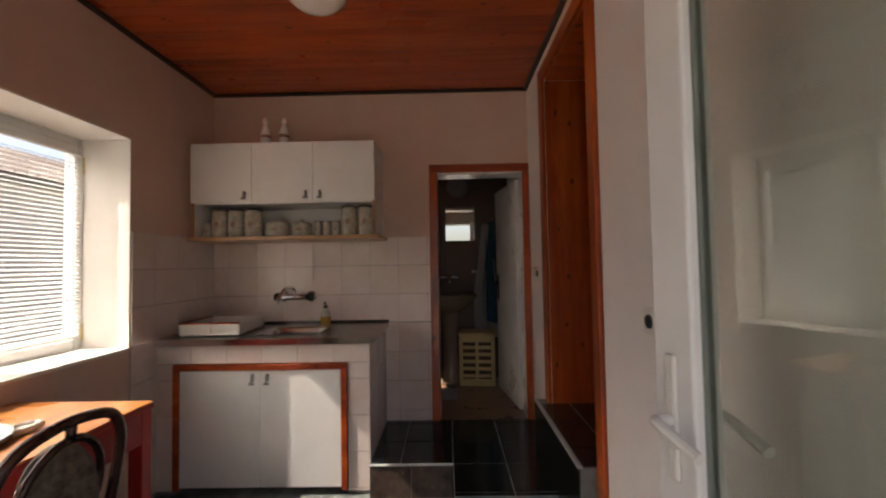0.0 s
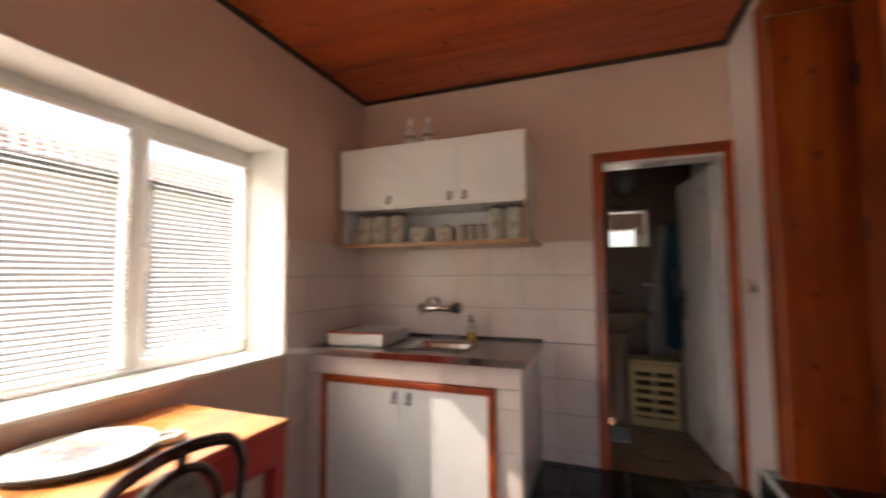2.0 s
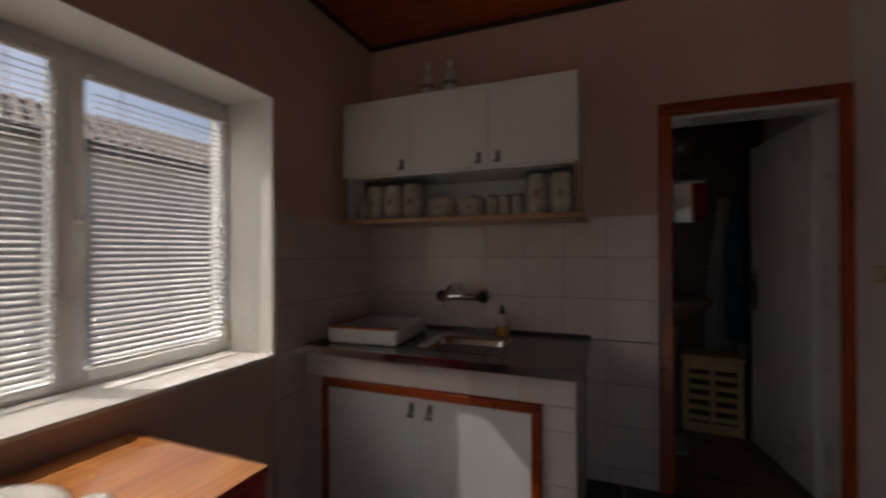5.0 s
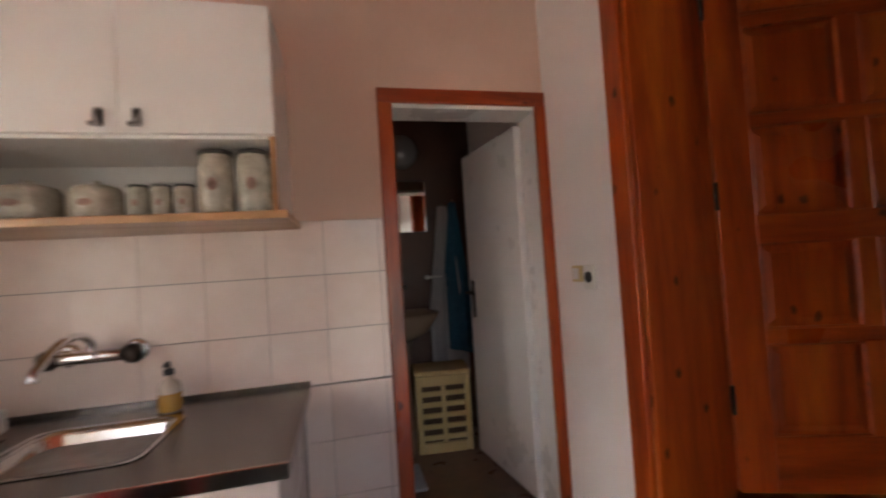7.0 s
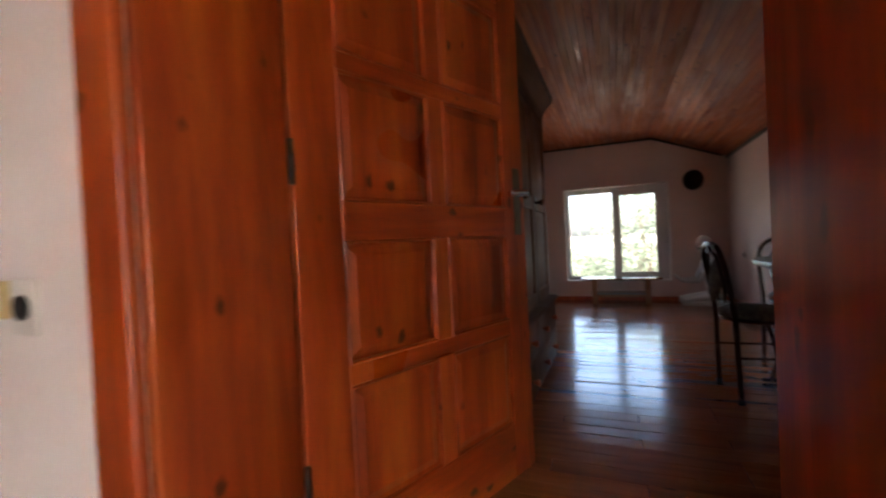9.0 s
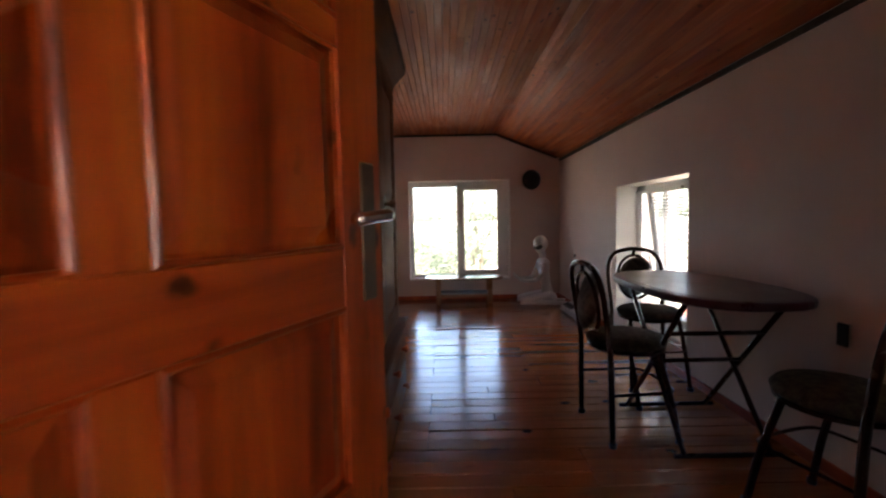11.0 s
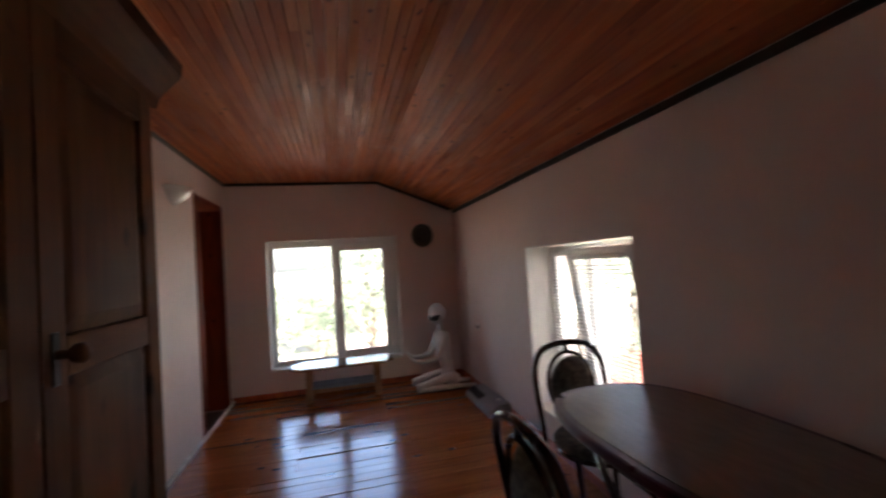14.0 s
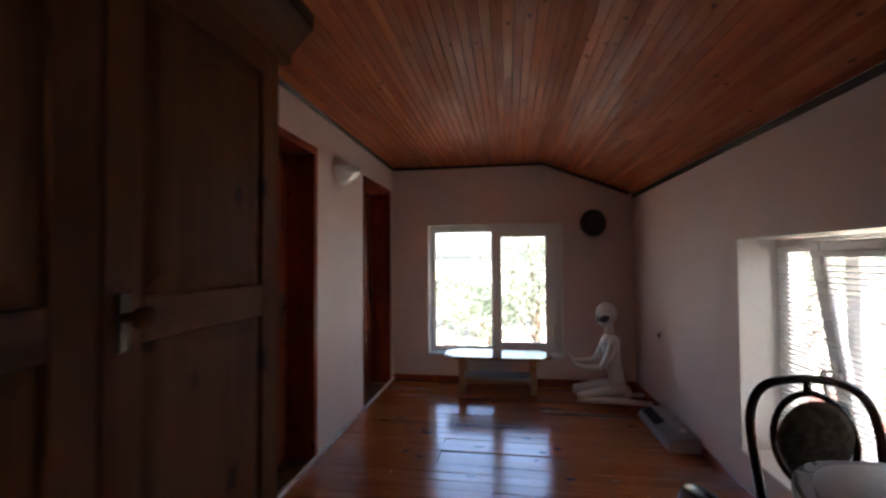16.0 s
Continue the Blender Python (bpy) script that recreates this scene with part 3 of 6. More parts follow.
win = tagged(new("window_2"), "white plastic two-light window in the end wall", "window", kind="structure")
part("window_frame", B(
    ((7.345, 1.842, 0.68), (7.415, 1.95, 2.003)), ((7.345, 3.155, 0.68), (7.415, 3.198, 2.003)),
    ((7.345, 1.95, 0.68), (7.415, 3.155, 0.72)), ((7.345, 1.95, 1.94), (7.415, 3.155, 2.003)),
    ((7.345, 2.50, 0.72), (7.415, 2.55, 1.94)), bevel=0.004), PVC, win)
sash(win, end_plane(3.175, 0.70), 0.655, 1.26, rail=0.03, depth=0.03)
sash(win, end_plane(2.535, 0.70, 7.32), 0.62, 1.26, rail=0.085, depth=0.055, handle=0.04)
part("window_sill", B(((HX1 - 0.01, 1.842, 0.66), (7.345, 3.198, 0.68)), bevel=0.003), REVEAL, win)
part("reveal_lining", B(((HX1 - 0.002, 1.835, 0.68), (7.345, 1.844, 2.01)), ((HX1 - 0.002, 3.196, 0.68), (7.345, 3.204, 2.01)), ((HX1 - 0.002, 1.844, 2.00), (7.345, 3.196, 2.008))), REVEAL, win, "white plastered reveal")

# hall side window: plane y = 0.93, the right light tilted inwards
def side_plane(x, z, y=0.985):
    """Local x runs along -x, local -y into the room."""
    return Matrix.Translation((x, y, z)) @ Matrix.Rotation(radians(180), 4, "Z")


win = tagged(new("window_3"), "white plastic side window with one light tilted inwards", "window", kind="structure")
part("window_frame", B(
    ((4.225, 0.915, 0.64), (4.265, 0.985, 1.735)), ((5.30, 0.915, 0.64), (5.345, 0.985, 1.735)),
    ((4.265, 0.915, 0.64), (5.30, 0.985, 0.68)), ((4.265, 0.915, 1.695), (5.30, 0.985, 1.735)),
    ((4.82, 0.915, 0.68), (4.87, 0.985, 1.695)), bevel=0.004), PVC, win)
sash(win, side_plane(5.32, 0.66), 0.47, 1.055, rail=0.045, depth=0.03)
sash(win, side_plane(4.86, 0.66, 1.0) @ Matrix.Rotation(radians(8), 4, "X"), 0.62, 1.055, handle=0.03)
part("window_sill", B(((4.222, 0.985, 0.622), (5.348, HY0 + 0.012, 0.64)), bevel=0.003), REVEAL, win)
part("reveal_lining", B(((4.216, 0.985, 0.64), (4.224, HY0 + 0.002, 1.745)), ((5.346, 0.985, 0.64), (5.354, HY0 + 0.002, 1.745)), ((4.224, 0.985, 1.738), (5.346, HY0 + 0.002, 1.747))), REVEAL, win, "white plastered reveal")
blind(Matrix.Translation((5.27, 1.02, 0.70)) @ Matrix.Rotation(radians(180), 4, "Z"), 0.38, 0.99, tilt=6)
blind(Matrix.Translation((4.80, 1.035, 0.715)) @ Matrix.Rotation(radians(180), 4, "Z") @ Matrix.Rotation(radians(8), 4, "X"), 0.50, 0.96, tilt=-22)

# ---------------------------------------------------------------- outside
structure("ground", B(((-6000, -6000, -3.3), (6000, 6000, -3.2))), mottled("dry_earth", (0.22, 0.20, 0.15), (0.36, 0.33, 0.27), 0.8, 0.95), "dry pale earth around the house", "ground")
structure("terrace", B(((-2.6, -3.0, -0.16), (2.4, 0.30, -0.03))), mottled("terrace_concrete", (0.24, 0.22, 0.20), (0.32, 0.30, 0.27), 5, 0.85, bump_scale=40), "grey concrete terrace outside the entry door", "terrace")


# ---------------------------------------------------------------- kitchen: fixed things
JAR_GLAZE = mottled("speckled_stoneware", (0.34, 0.32, 0.25), (0.55, 0.51, 0.42), 30, 0.25, bump_s=0.03, stain=(0.30, 0.30, 0.24))
PRINT_RED = mottled("brown_print", (0.24, 0.14, 0.10), (0.36, 0.24, 0.18), 40, 0.4)
DARK_LID = mottled("dark_lid", (0.03, 0.03, 0.025), (0.06, 0.055, 0.05), 20, 0.35)


def wall_plate(label, m, dark=True, name="socket", w=0.08, h=0.08):
    """A flush-mounted plate: frame, inset, rocker or round well. Local -y points into the room."""
    o = thing(name, label, name.replace("_", " "), m)
    part("frame", B(((-w / 2, -0.009, -h / 2), (w / 2, 0, h / 2)), bevel=0.003, seg=2), WHITE_PLASTIC, o)
    bm = bmesh.new()
    lathe(bm, [(0.0, 0), (0.021, 0), (0.021, 0.005), (0.017, 0.005), (0.016, 0.002), (0.0, 0.002)], 20)
    bmesh.ops.transform(bm, matrix=Matrix.Translation((0.0 if dark else w * 0.24, -0.0092, 0)) @ Matrix.Rotation(radians(90), 4, "X"), verts=bm.verts)
    part("inset", bm, BLACK_PLASTIC, o, "dark inset")
    return o


WEST = Matrix.Rotation(radians(-90), 4, "Z")
wall_plate("white plastic socket with a dark well on the pale wall", Matrix.Translation((XR - 0.001, 1.875, 1.141)) @ WEST)
wall_plate("white light switch with a dark rocker beside the bathroom door", Matrix.Translation((XR - 0.001, 3.438, 1.250)) @ WEST, True, "light_switch", 0.075, 0.092)
cs = thing("push_button", "small cream push button beside the light switch", "switch", Matrix.Translation((XR - 0.001, 3.517, 1.262)) @ WEST)
part("frame", B(((-0.032, -0.014, -0.032), (0.032, 0, 0.032)), bevel=0.004, seg=2), CREAM_PLASTIC, cs)
part("rocker", B(((-0.02, -0.018, -0.022), (0.02, -0.0145, 0.022)), bevel=0.002), WHITE_PLASTIC, cs)
sk = wall_plate("black wall socket above the skirting by the oval table", Matrix.Translation((3.15, HY0 + 0.001, 0.99)) @ Matrix.Rotation(radians(180), 4, "Z"), True, "socket", 0.045, 0.085)
part("cover", B(((-0.024, -0.016, -0.045), (0.024, -0.0095, 0.045)), bevel=0.005, seg=2), BLACK_PLASTIC, sk, "black plastic cover")
wall_plate("small white switch on the long wall near the corner", Matrix.Translation((6.55, HY0 + 0.001, 1.02)) @ Matrix.Rotation(radians(180), 4, "Z"), False, "light_switch", 0.05, 0.08)

# tiled counter
counter = thing("kitchen_counter", "masonry kitchen counter faced with cream tiles, cupboard doors below", "counter")
for nm, a, b in (("pier", (-1.148, 3.10, 0.0), (-1.03, 3.712, 0.87)), ("pier", (-0.016, 3.10, 0.0), (0.112, 3.712, 0.87)), ("lintel", (-1.03, 3.10, 0.76), (-0.016, 3.712, 0.87)), ("back_panel", (-1.03, 3.60, 0.0), (-0.016, 3.712, 0.76))):
    part(nm, B((a, b)), GROUT, counter, "grey mortar core")
part("plinth", B(((-1.03, 3.16, 0.0), (-0.016, 3.19, 0.07))), TRIM_DARK, counter)
part("cupboard_frame", B(((-1.035, 3.072, 0.03), (-1.0, 3.105, 0.722)), ((-0.046, 3.072, 0.03), (-0.011, 3.105, 0.722)), ((-1.035, 3.072, 0.722), (-0.011, 3.105, 0.757)), bevel=0.003), DOOR_X, counter, "varnished pine frame")
for k, (a, b, hx) in enumerate(((-0.998, -0.525, -0.565), (-0.521, -0.048, -0.478))):
    d = part("door", B(((a, 3.082, 0.045), (b, 3.100, 0.718)), bevel=0.0025, seg=2), LAMINATE, counter, "white laminated door")
    bm = B(((hx - 0.011, 3.076, 0.655), (hx + 0.011, 3.082, 0.70)), bevel=0.003)
    tube(bm, smooth_line([(hx, 3.078, 0.69), (hx, 3.066, 0.685), (hx, 3.062, 0.665), (hx, 3.064, 0.65)], 4), 0.006, 8)
    bx(bm, (hx - 0.017, 3.058, 0.638), (hx + 0.017, 3.068, 0.652), 0.004, 2)
    part("handle", bm, PEWTER, d, "tarnished metal drop handle", smooth=False)

# worktop with the sunk sink
top = tagged(new("worktop"), "steel worktop with a sunk sink bowl and drainer", "worktop")
SX0, SX1, SY0, SY1 = -0.60, -0.22, 3.20, 3.53
bm = bmesh.new()
lay = []
for z in (0.872, 0.908):
    lay.append(([bm.verts.new((x, y, z)) for x, y in ((-1.148, 3.062), (0.150, 3.062), (0.150, 3.70), (-1.148, 3.70))], [bm.verts.new((x, y, z)) for x, y in ((SX0, SY0), (SX1, SY0), (SX1, SY1), (SX0, SY1))]))
for k in range(4):
    q = (k + 1) % 4
    for o_, i_ in lay:
        bm.faces.new((o_[k], o_[q], i_[q], i_[k]))
    for j in (0, 1):
        bm.faces.new((lay[0][j][k], lay[0][j][q], lay[1][j][q], lay[1][j][k]))
part("slab", bm, STEEL, top)
bm = bmesh.new()
rings = []
for z, ins in ((0.911, -0.012), (0.911, 0.004), (0.895, 0.014), (0.80, 0.03), (0.765, 0.06), (0.76, 0.13)):
    x0, x1, y0, y1 = SX0 + ins, SX1 - ins, SY0 + ins, SY1 - ins
    r = 0.05
    ring = []
    for cx, cy, a0 in ((x1 - r, y1 - r, 0), (x0 + r, y1 - r, 90), (x0 + r, y0 + r, 180), (x1 - r, y0 + r, 270)):
        for k in range(5):
            a = radians(a0 + k * 22.5)
            ring.append(bm.verts.new((cx + r * math.cos(a), cy + r * math.sin(a), z)))
    rings.append(ring)
for a, b in zip(rings, rings[1:]):
    for k in range(len(a)):
        bm.faces.new((a[k], a[(k + 1) % len(a)], b[(k + 1) % len(a)], b[k]))
bm.faces.new(rings[-1])
part("sink_bowl", bm, CHROME, top, "polished steel bowl", smooth=True)
bm = bmesh.new()
lathe(bm, [(0.0, 0.0), (0.035, 0.0), (0.038, 0.003), (0.03, 0.006), (0.0, 0.004)], 20, (-0.41, 3.365, 0.761))
part("drain", bm, DARK_METAL, top)
bm = bmesh.new()
for k in range(9):
    bx(bm, (-1.06 + k * 0.045, 3.20, 0.909), (-1.045 + k * 0.045, 3.52, 0.912), 0.001)
part("drainer_ribs", bm, STEEL, top)
part("front_edge", B(((-1.148, 3.054, 0.870), (0.150, 3.061, 0.909)), bevel=0.002), CHROME, top, "polished front strip")
part("upstand", B(((-1.148, 3.70, 0.872), (0.150, 3.708, 0.925)), bevel=0.002), STEEL, top)

# wall-mounted mixer tap
tap = thing("wall_tap", "chrome wall-mounted mixer tap with two cross handles", "tap", Matrix.Translation((-0.52, 3.70, 1.105)) @ Matrix.Scale(1.35, 4))
bm = bmesh.new()
tube(bm, smooth_line([(-0.075, 0.01, 0.0), (-0.075, -0.03, 0.0), (-0.06, -0.05, 0.0), (0.06, -0.05, 0.0), (0.075, -0.03, 0), (0.075, 0.01, 0)], 5), 0.016, 12)
part("body", bm, CHROME, tap, smooth=True)
for s in (-1, 1):
    bm = bmesh.new()
    lathe(bm, [(0.0, 0), (0.03, 0), (0.03, 0.006), (0.022, 0.012), (0, 0.012)], 18)
    bmesh.ops.transform(bm, matrix=Matrix.Translation((0.075 * s, 0.008, 0)) @ Matrix.Rotation(radians(90), 4, "X"), verts=bm.verts)
    part("wall_flange", bm, CHROME, tap, smooth=True)
    bm = bmesh.new()
    lathe(bm, [(0.0, 0), (0.014, 0), (0.018, 0.012), (0.024, 0.02), (0.025, 0.035), (0.019, 0.045), (0, 0.047)], 12)
    bmesh.ops.transform(bm, matrix=Matrix.Translation((0.06 * s, -0.05, 0)) @ Matrix.Rotation(radians(90 * s), 4, "Y"), verts=bm.verts)
    part("knob", bm, DARK_METAL, tap, "worn metal turning knob", smooth=True)
bm = bmesh.new()
tube(bm, smooth_line([(0, -0.05, 0.012), (0, -0.055, 0.04), (-0.01, -0.08, 0.055), (-0.02, -0.13, 0.045), (-0.03, -0.19, 0.0), (-0.03, -0.2, -0.02)], 6), 0.010, 10)
part("spout", bm, CHROME, tap, smooth=True)

# soap bottle
soap = thing("soap_bottle", "clear soap bottle half full of amber liquid with a pump", "bottle", Matrix.Translation((-0.285, 3.60, 0.909)))
bm = bmesh.new()
lathe(bm, [(0.0, 0), (0.030, 0.0), (0.034, 0.006), (0.034, 0.075), (0.03, 0.09), (0.013, 0.105), (0.012, 0.118), (0, 0.118)], 20)
part("bottle", bm, mottled("cloudy_plastic", (0.50, 0.44, 0.36), (0.60, 0.54, 0.46), 6, 0.1), soap, "cloudy clear plastic body", smooth=True)
part("soap_level", lathe(bmesh.new(), [(0.0, 0.001), (0.0335, 0.002), (0.0352, 0.007), (0.0352, 0.058), (0.034, 0.060)], 20), mottled("amber_soap", (0.34, 0.17, 0.02), (0.44, 0.24, 0.04), 6, 0.08), soap, "amber liquid in the lower half", smooth=True)
bm = bmesh.new()
lathe(bm, [(0.0, 0.118), (0.016, 0.118), (0.016, 0.135), (0.006, 0.138), (0.005, 0.16), (0.0, 0.16)], 14)
tube(bm, [(0, 0, 0.157), (0, -0.012, 0.159), (0, -0.035, 0.152)], 0.006, 8)
part("pump", bm, BLACK_PLASTIC, soap, "dark pump head", smooth=True)

# dish rack with red cloth edge
rack = thing("dish_basin", "white plastic dish basin with an orange rim on the drainer", "basin", Matrix.Translation((-0.88, 3.36, 0.912)) @ Matrix.Rotation(radians(4), 4, "Z"))
bm = bmesh.new()
bx(bm, (-0.17, -0.20, 0.0), (0.17, 0.20, 0.006), 0.002)
for a, b in (((-0.18, -0.205, 0.006), (-0.172, 0.205, 0.072)), ((0.172, -0.205, 0.006), (0.18, 0.205, 0.072)), ((-0.172, -0.205, 0.006), (0.172, -0.197, 0.072)), ((-0.172, 0.197, 0.006), (0.172, 0.205, 0.072))):
    bx(bm, a, b, 0.003)
bx(bm, (-0.012, -0.21, 0.0), (0.012, -0.205, 0.072), 0.002)
part("basin", bm, WHITE_PLASTIC, rack)
bm = bmesh.new()
tube(bm, [(0.176, -0.20, 0.074), (-0.176, -0.20, 0.074), (-0.176, 0.20, 0.074)], 0.006, 8)
part("rim_edge", bm, mottled("orange_plastic", (0.55, 0.10, 0.02), (0.62, 0.14, 0.03), 6, 0.4), rack, "orange rim", smooth=True)

# wall cabinet
cab = thing("wall_cabinet", "white three-door wall cabinet with an open pine shelf below", "cabinet")
CX0, CX1, CY = -1.10, 0.118, 3.342
for nm, a, b in (("side_panel", (CX0, CY + 0.02, 1.526), (CX0 + 0.018, 3.712, 2.145)), ("side_panel", (CX1 - 0.018, CY + 0.02, 1.526), (CX1, 3.712, 2.145)), ("top_panel", (CX0 + 0.018, CY + 0.02, 2.127), (CX1 - 0.018, 3.712, 2.145)),
                 ("shelf_panel", (CX0 + 0.018, CY + 0.02, 1.745), (CX1 - 0.018, 3.712, 1.763)), ("back_panel", (CX0 + 0.018, 3.70, 1.526), (CX1 - 0.018, 3.712, 1.745))):
    part(nm, B((a, b), bevel=0.001), LAMINATE, cab)
for a, b in (((CX0, CY + 0.012, 1.526), (CX0 + 0.018, CY + 0.0195, 1.752)), ((CX1 - 0.018, CY + 0.012, 1.526), (CX1, CY + 0.0195, 1.752))):
    part("side_edge", B((a, b), bevel=0.001), PINE_Z, cab, "pine edging")
part("bottom_board", B(((CX0 - 0.012, CY - 0.02, 1.501), (CX1 + 0.028, 3.712, 1.525)), bevel=0.005, seg=2), PINE_X, cab, "natural pine board")
w3 = (CX1 - CX0) / 3
for k in range(3):
    a, b = CX0 + k * w3 + 0.0015, CX0 + (k + 1) * w3 - 0.0015
    d = part("door", B(((a, CY, 1.755), (b, CY + 0.018, 2.147)), bevel=0.002, seg=2), LAMINATE, cab)
    hx = b - 0.045 if k < 2 else a + 0.045
    bm = B(((hx - 0.010, CY - 0.005, 1.785), (hx + 0.010, CY, 1.825)), bevel=0.002)
    tube(bm, smooth_line([(hx, CY - 0.003, 1.818), (hx, CY - 0.015, 1.812), (hx, CY - 0.018, 1.79), (hx, CY - 0.016, 1.78)], 4), 0.006, 8)
    bx(bm, (hx - 0.017, CY - 0.024, 1.768), (hx + 0.017, CY - 0.012, 1.782), 0.004, 2)
    part("handle", bm, PEWTER, d, "tarnished metal drop handle")


def jar(label, x, r, h, z=1.526, y=3.45, lid=True, print_w=0.5, tall=False, group=""):
    o = thing("jar", label, "jar", Matrix.Translation((x, y, z)), group)
    h *= 1.08
    bm = bmesh.new()
    lathe(bm, [(0, 0), (r * 0.84, 0), (r * 0.93, h * 0.02), (r, h * 0.12), (r, h * 0.78), (r * 0.9, h * 0.9), (r * 0.84, h * 0.94), (0, h * 0.94)], 22)
    part("pot", bm, JAR_GLAZE, o, smooth=True)
    bm = bmesh.new()
    if lid:
        lathe(bm, [(0, h * 0.92), (r * 1.0, h * 0.925), (r * 1.04, h * 0.95), (r * 1.0, h * 0.985), (r * 0.8, h), (0, h * 1.01)], 20)
        part("lid", bm, DARK_LID, o, "dark lid", smooth=True)
    else:
        lathe(bm, [(0, h * 0.94), (r * 0.8, h * 0.94), (r * 0.5, h * 1.02), (r * 0.12, h * 1.05), (r * 0.16, h * 1.14), (0, h * 1.16)], 20)
        part("lid", bm, JAR_GLAZE, o, "lid with a small knob", smooth=True)
    bm = bmesh.new()
    n = 7
    for i in range(n - 1):
        a0, a1 = [radians(-90 + (q / (n - 1) - 0.5) * 34) for q in (i, i + 1)]
        zc = h * 0.46
        hh = [h * 0.10 * math.sqrt(max(0.05, 1 - (2 * q / (n - 1) - 1) ** 2)) for q in (i, i + 1)]
        rr = r * 1.012
        bm.faces.new([bm.verts.new((rr * math.cos(a0), rr * math.sin(a0), zc - hh[0])), bm.verts.new((rr * math.cos(a1), rr * math.sin(a1), zc - hh[1])),
                      bm.verts.new((rr * math.cos(a1), rr * math.sin(a1), zc + hh[1])), bm.verts.new((rr * math.cos(a0), rr * math.sin(a0), zc + hh[0]))])
    bmesh.ops.solidify(bm, geom=bm.faces[:], thickness=0.001)
    part("motif", bm, PRINT_RED, o, "faded brown motif")
    return o


G1, G2, G3 = "storage jars on the shelf", "spice jars on the shelf", "tall jars on the shelf"
jar("small speckled stoneware jar on the pine shelf", -1.040, 0.037, 0.095, lid=False)
for x in (-0.955, -0.845, -0.728):
    jar("large speckled stoneware storage jar with a dark lid", x, 0.056, 0.182, group=G1)
jar("low wide stoneware pot with a knobbed lid", -0.565, 0.076, 0.098, lid=False)
jar("low stoneware pot with a small knobbed lid", -0.398, 0.066, 0.095, lid=False)
for x in (-0.290, -0.228, -0.165):
    jar("tiny speckled stoneware spice jar", x, 0.029, 0.095, group=G2)
for x in (-0.075, 0.035):
    jar("tall pale stoneware jar with a flat dark lid", x, 0.051, 0.190, group=G3)
for x, hgt in ((-0.640, 0.2), (-0.515, 0.195)):
    o = thing("decorative_bottle", "pale ceramic bottle with a round stopper on the cabinet", "bottle", Matrix.Translation((x, 3.44, 2.146)), "bottles on the cabinet")
    bm = bmesh.new()
    lathe(bm, [(0, 0), (0.03, 0), (0.034, 0.008), (0.034, 0.085), (0.028, 0.11), (0.014, 0.135), (0.012, 0.155), (0, 0.155)], 18)
    part("body", bm, CERAMIC, o, smooth=True)
    bm = bmesh.new()
    lathe(bm, [(0, 0.153), (0.014, 0.155), (0.018, 0.168), (0.017, 0.182), (0.008, hgt), (0, hgt + 0.002)], 14)
    part("stopper", bm, CERAMIC, o, smooth=True)
    part("band", lathe(bmesh.new(), [(0.0345, 0.055), (0.0352, 0.057), (0.0352, 0.075), (0.0345, 0.077)], 18), PRINT_RED, o, "faded printed band")

# ---------------------------------------------------------------- kitchen table, tray, chair
table = thing("kitchen_table", "orange-brown wooden table with a red painted frame under the window", "table")
part("top_edge", B(((-1.135, 1.26, 0.780), (-0.577, 2.272, 0.7985)), bevel=0.003), RED_PAINT, table, "red painted edge of the top")
part("tabletop", B(((-1.134, 1.261, 0.799), (-0.578, 2.271, 0.805)), bevel=0.002), TABLE_W, table, "varnished orange pine top")
for a, b in (((-1.130, 1.320, 0.66), (-1.110, 2.212, 0.779)), ((-0.602, 1.320, 0.66), (-0.582, 2.212, 0.779)), ((-1.074, 1.265, 0.66), (-0.638, 1.285, 0.779)), ((-1.074, 2.247, 0.66), (-0.638, 2.267, 0.779))):
    part("apron", B((a, b), bevel=0.002), RED_PAINT, table)
for x in (-1.130, -0.637):
    for y in (1.264, 2.213):
        part("leg", B(((x, y, 0.0), (x + 0.055, y + 0.055, 0.779)), bevel=0.004, seg=2), RED_PAINT, table)

PLATE = mottled("cream_glaze", (0.74, 0.70, 0.61), (0.80, 0.77, 0.70), 5, 0.2, bump_s=0.02)
tray = thing("serving_plate", "large round cream serving plate painted with fruit", "plate", Matrix.Translation((-0.915, 1.80, 0.805)))
bm = bmesh.new()
lathe(bm, [(0, 0.0), (0.165, 0.0), (0.186, 0.008), (0.190, 0.020), (0.184, 0.023), (0.16, 0.018), (0, 0.017)], 48)
part("dish", bm, PLATE, tray, smooth=True)
part("rim", lathe(bmesh.new(), [(0.172, 0.0015), (0.1885, 0.008), (0.1925, 0.016), (0.191, 0.021), (0.186, 0.0235), (0.186, 0.022)], 48), mottled("blue_rim", (0.03, 0.03, 0.032), (0.08, 0.075, 0.065), 25, 0.25), tray, "dark glazed rim", smooth=True)
rng = random.Random(3)
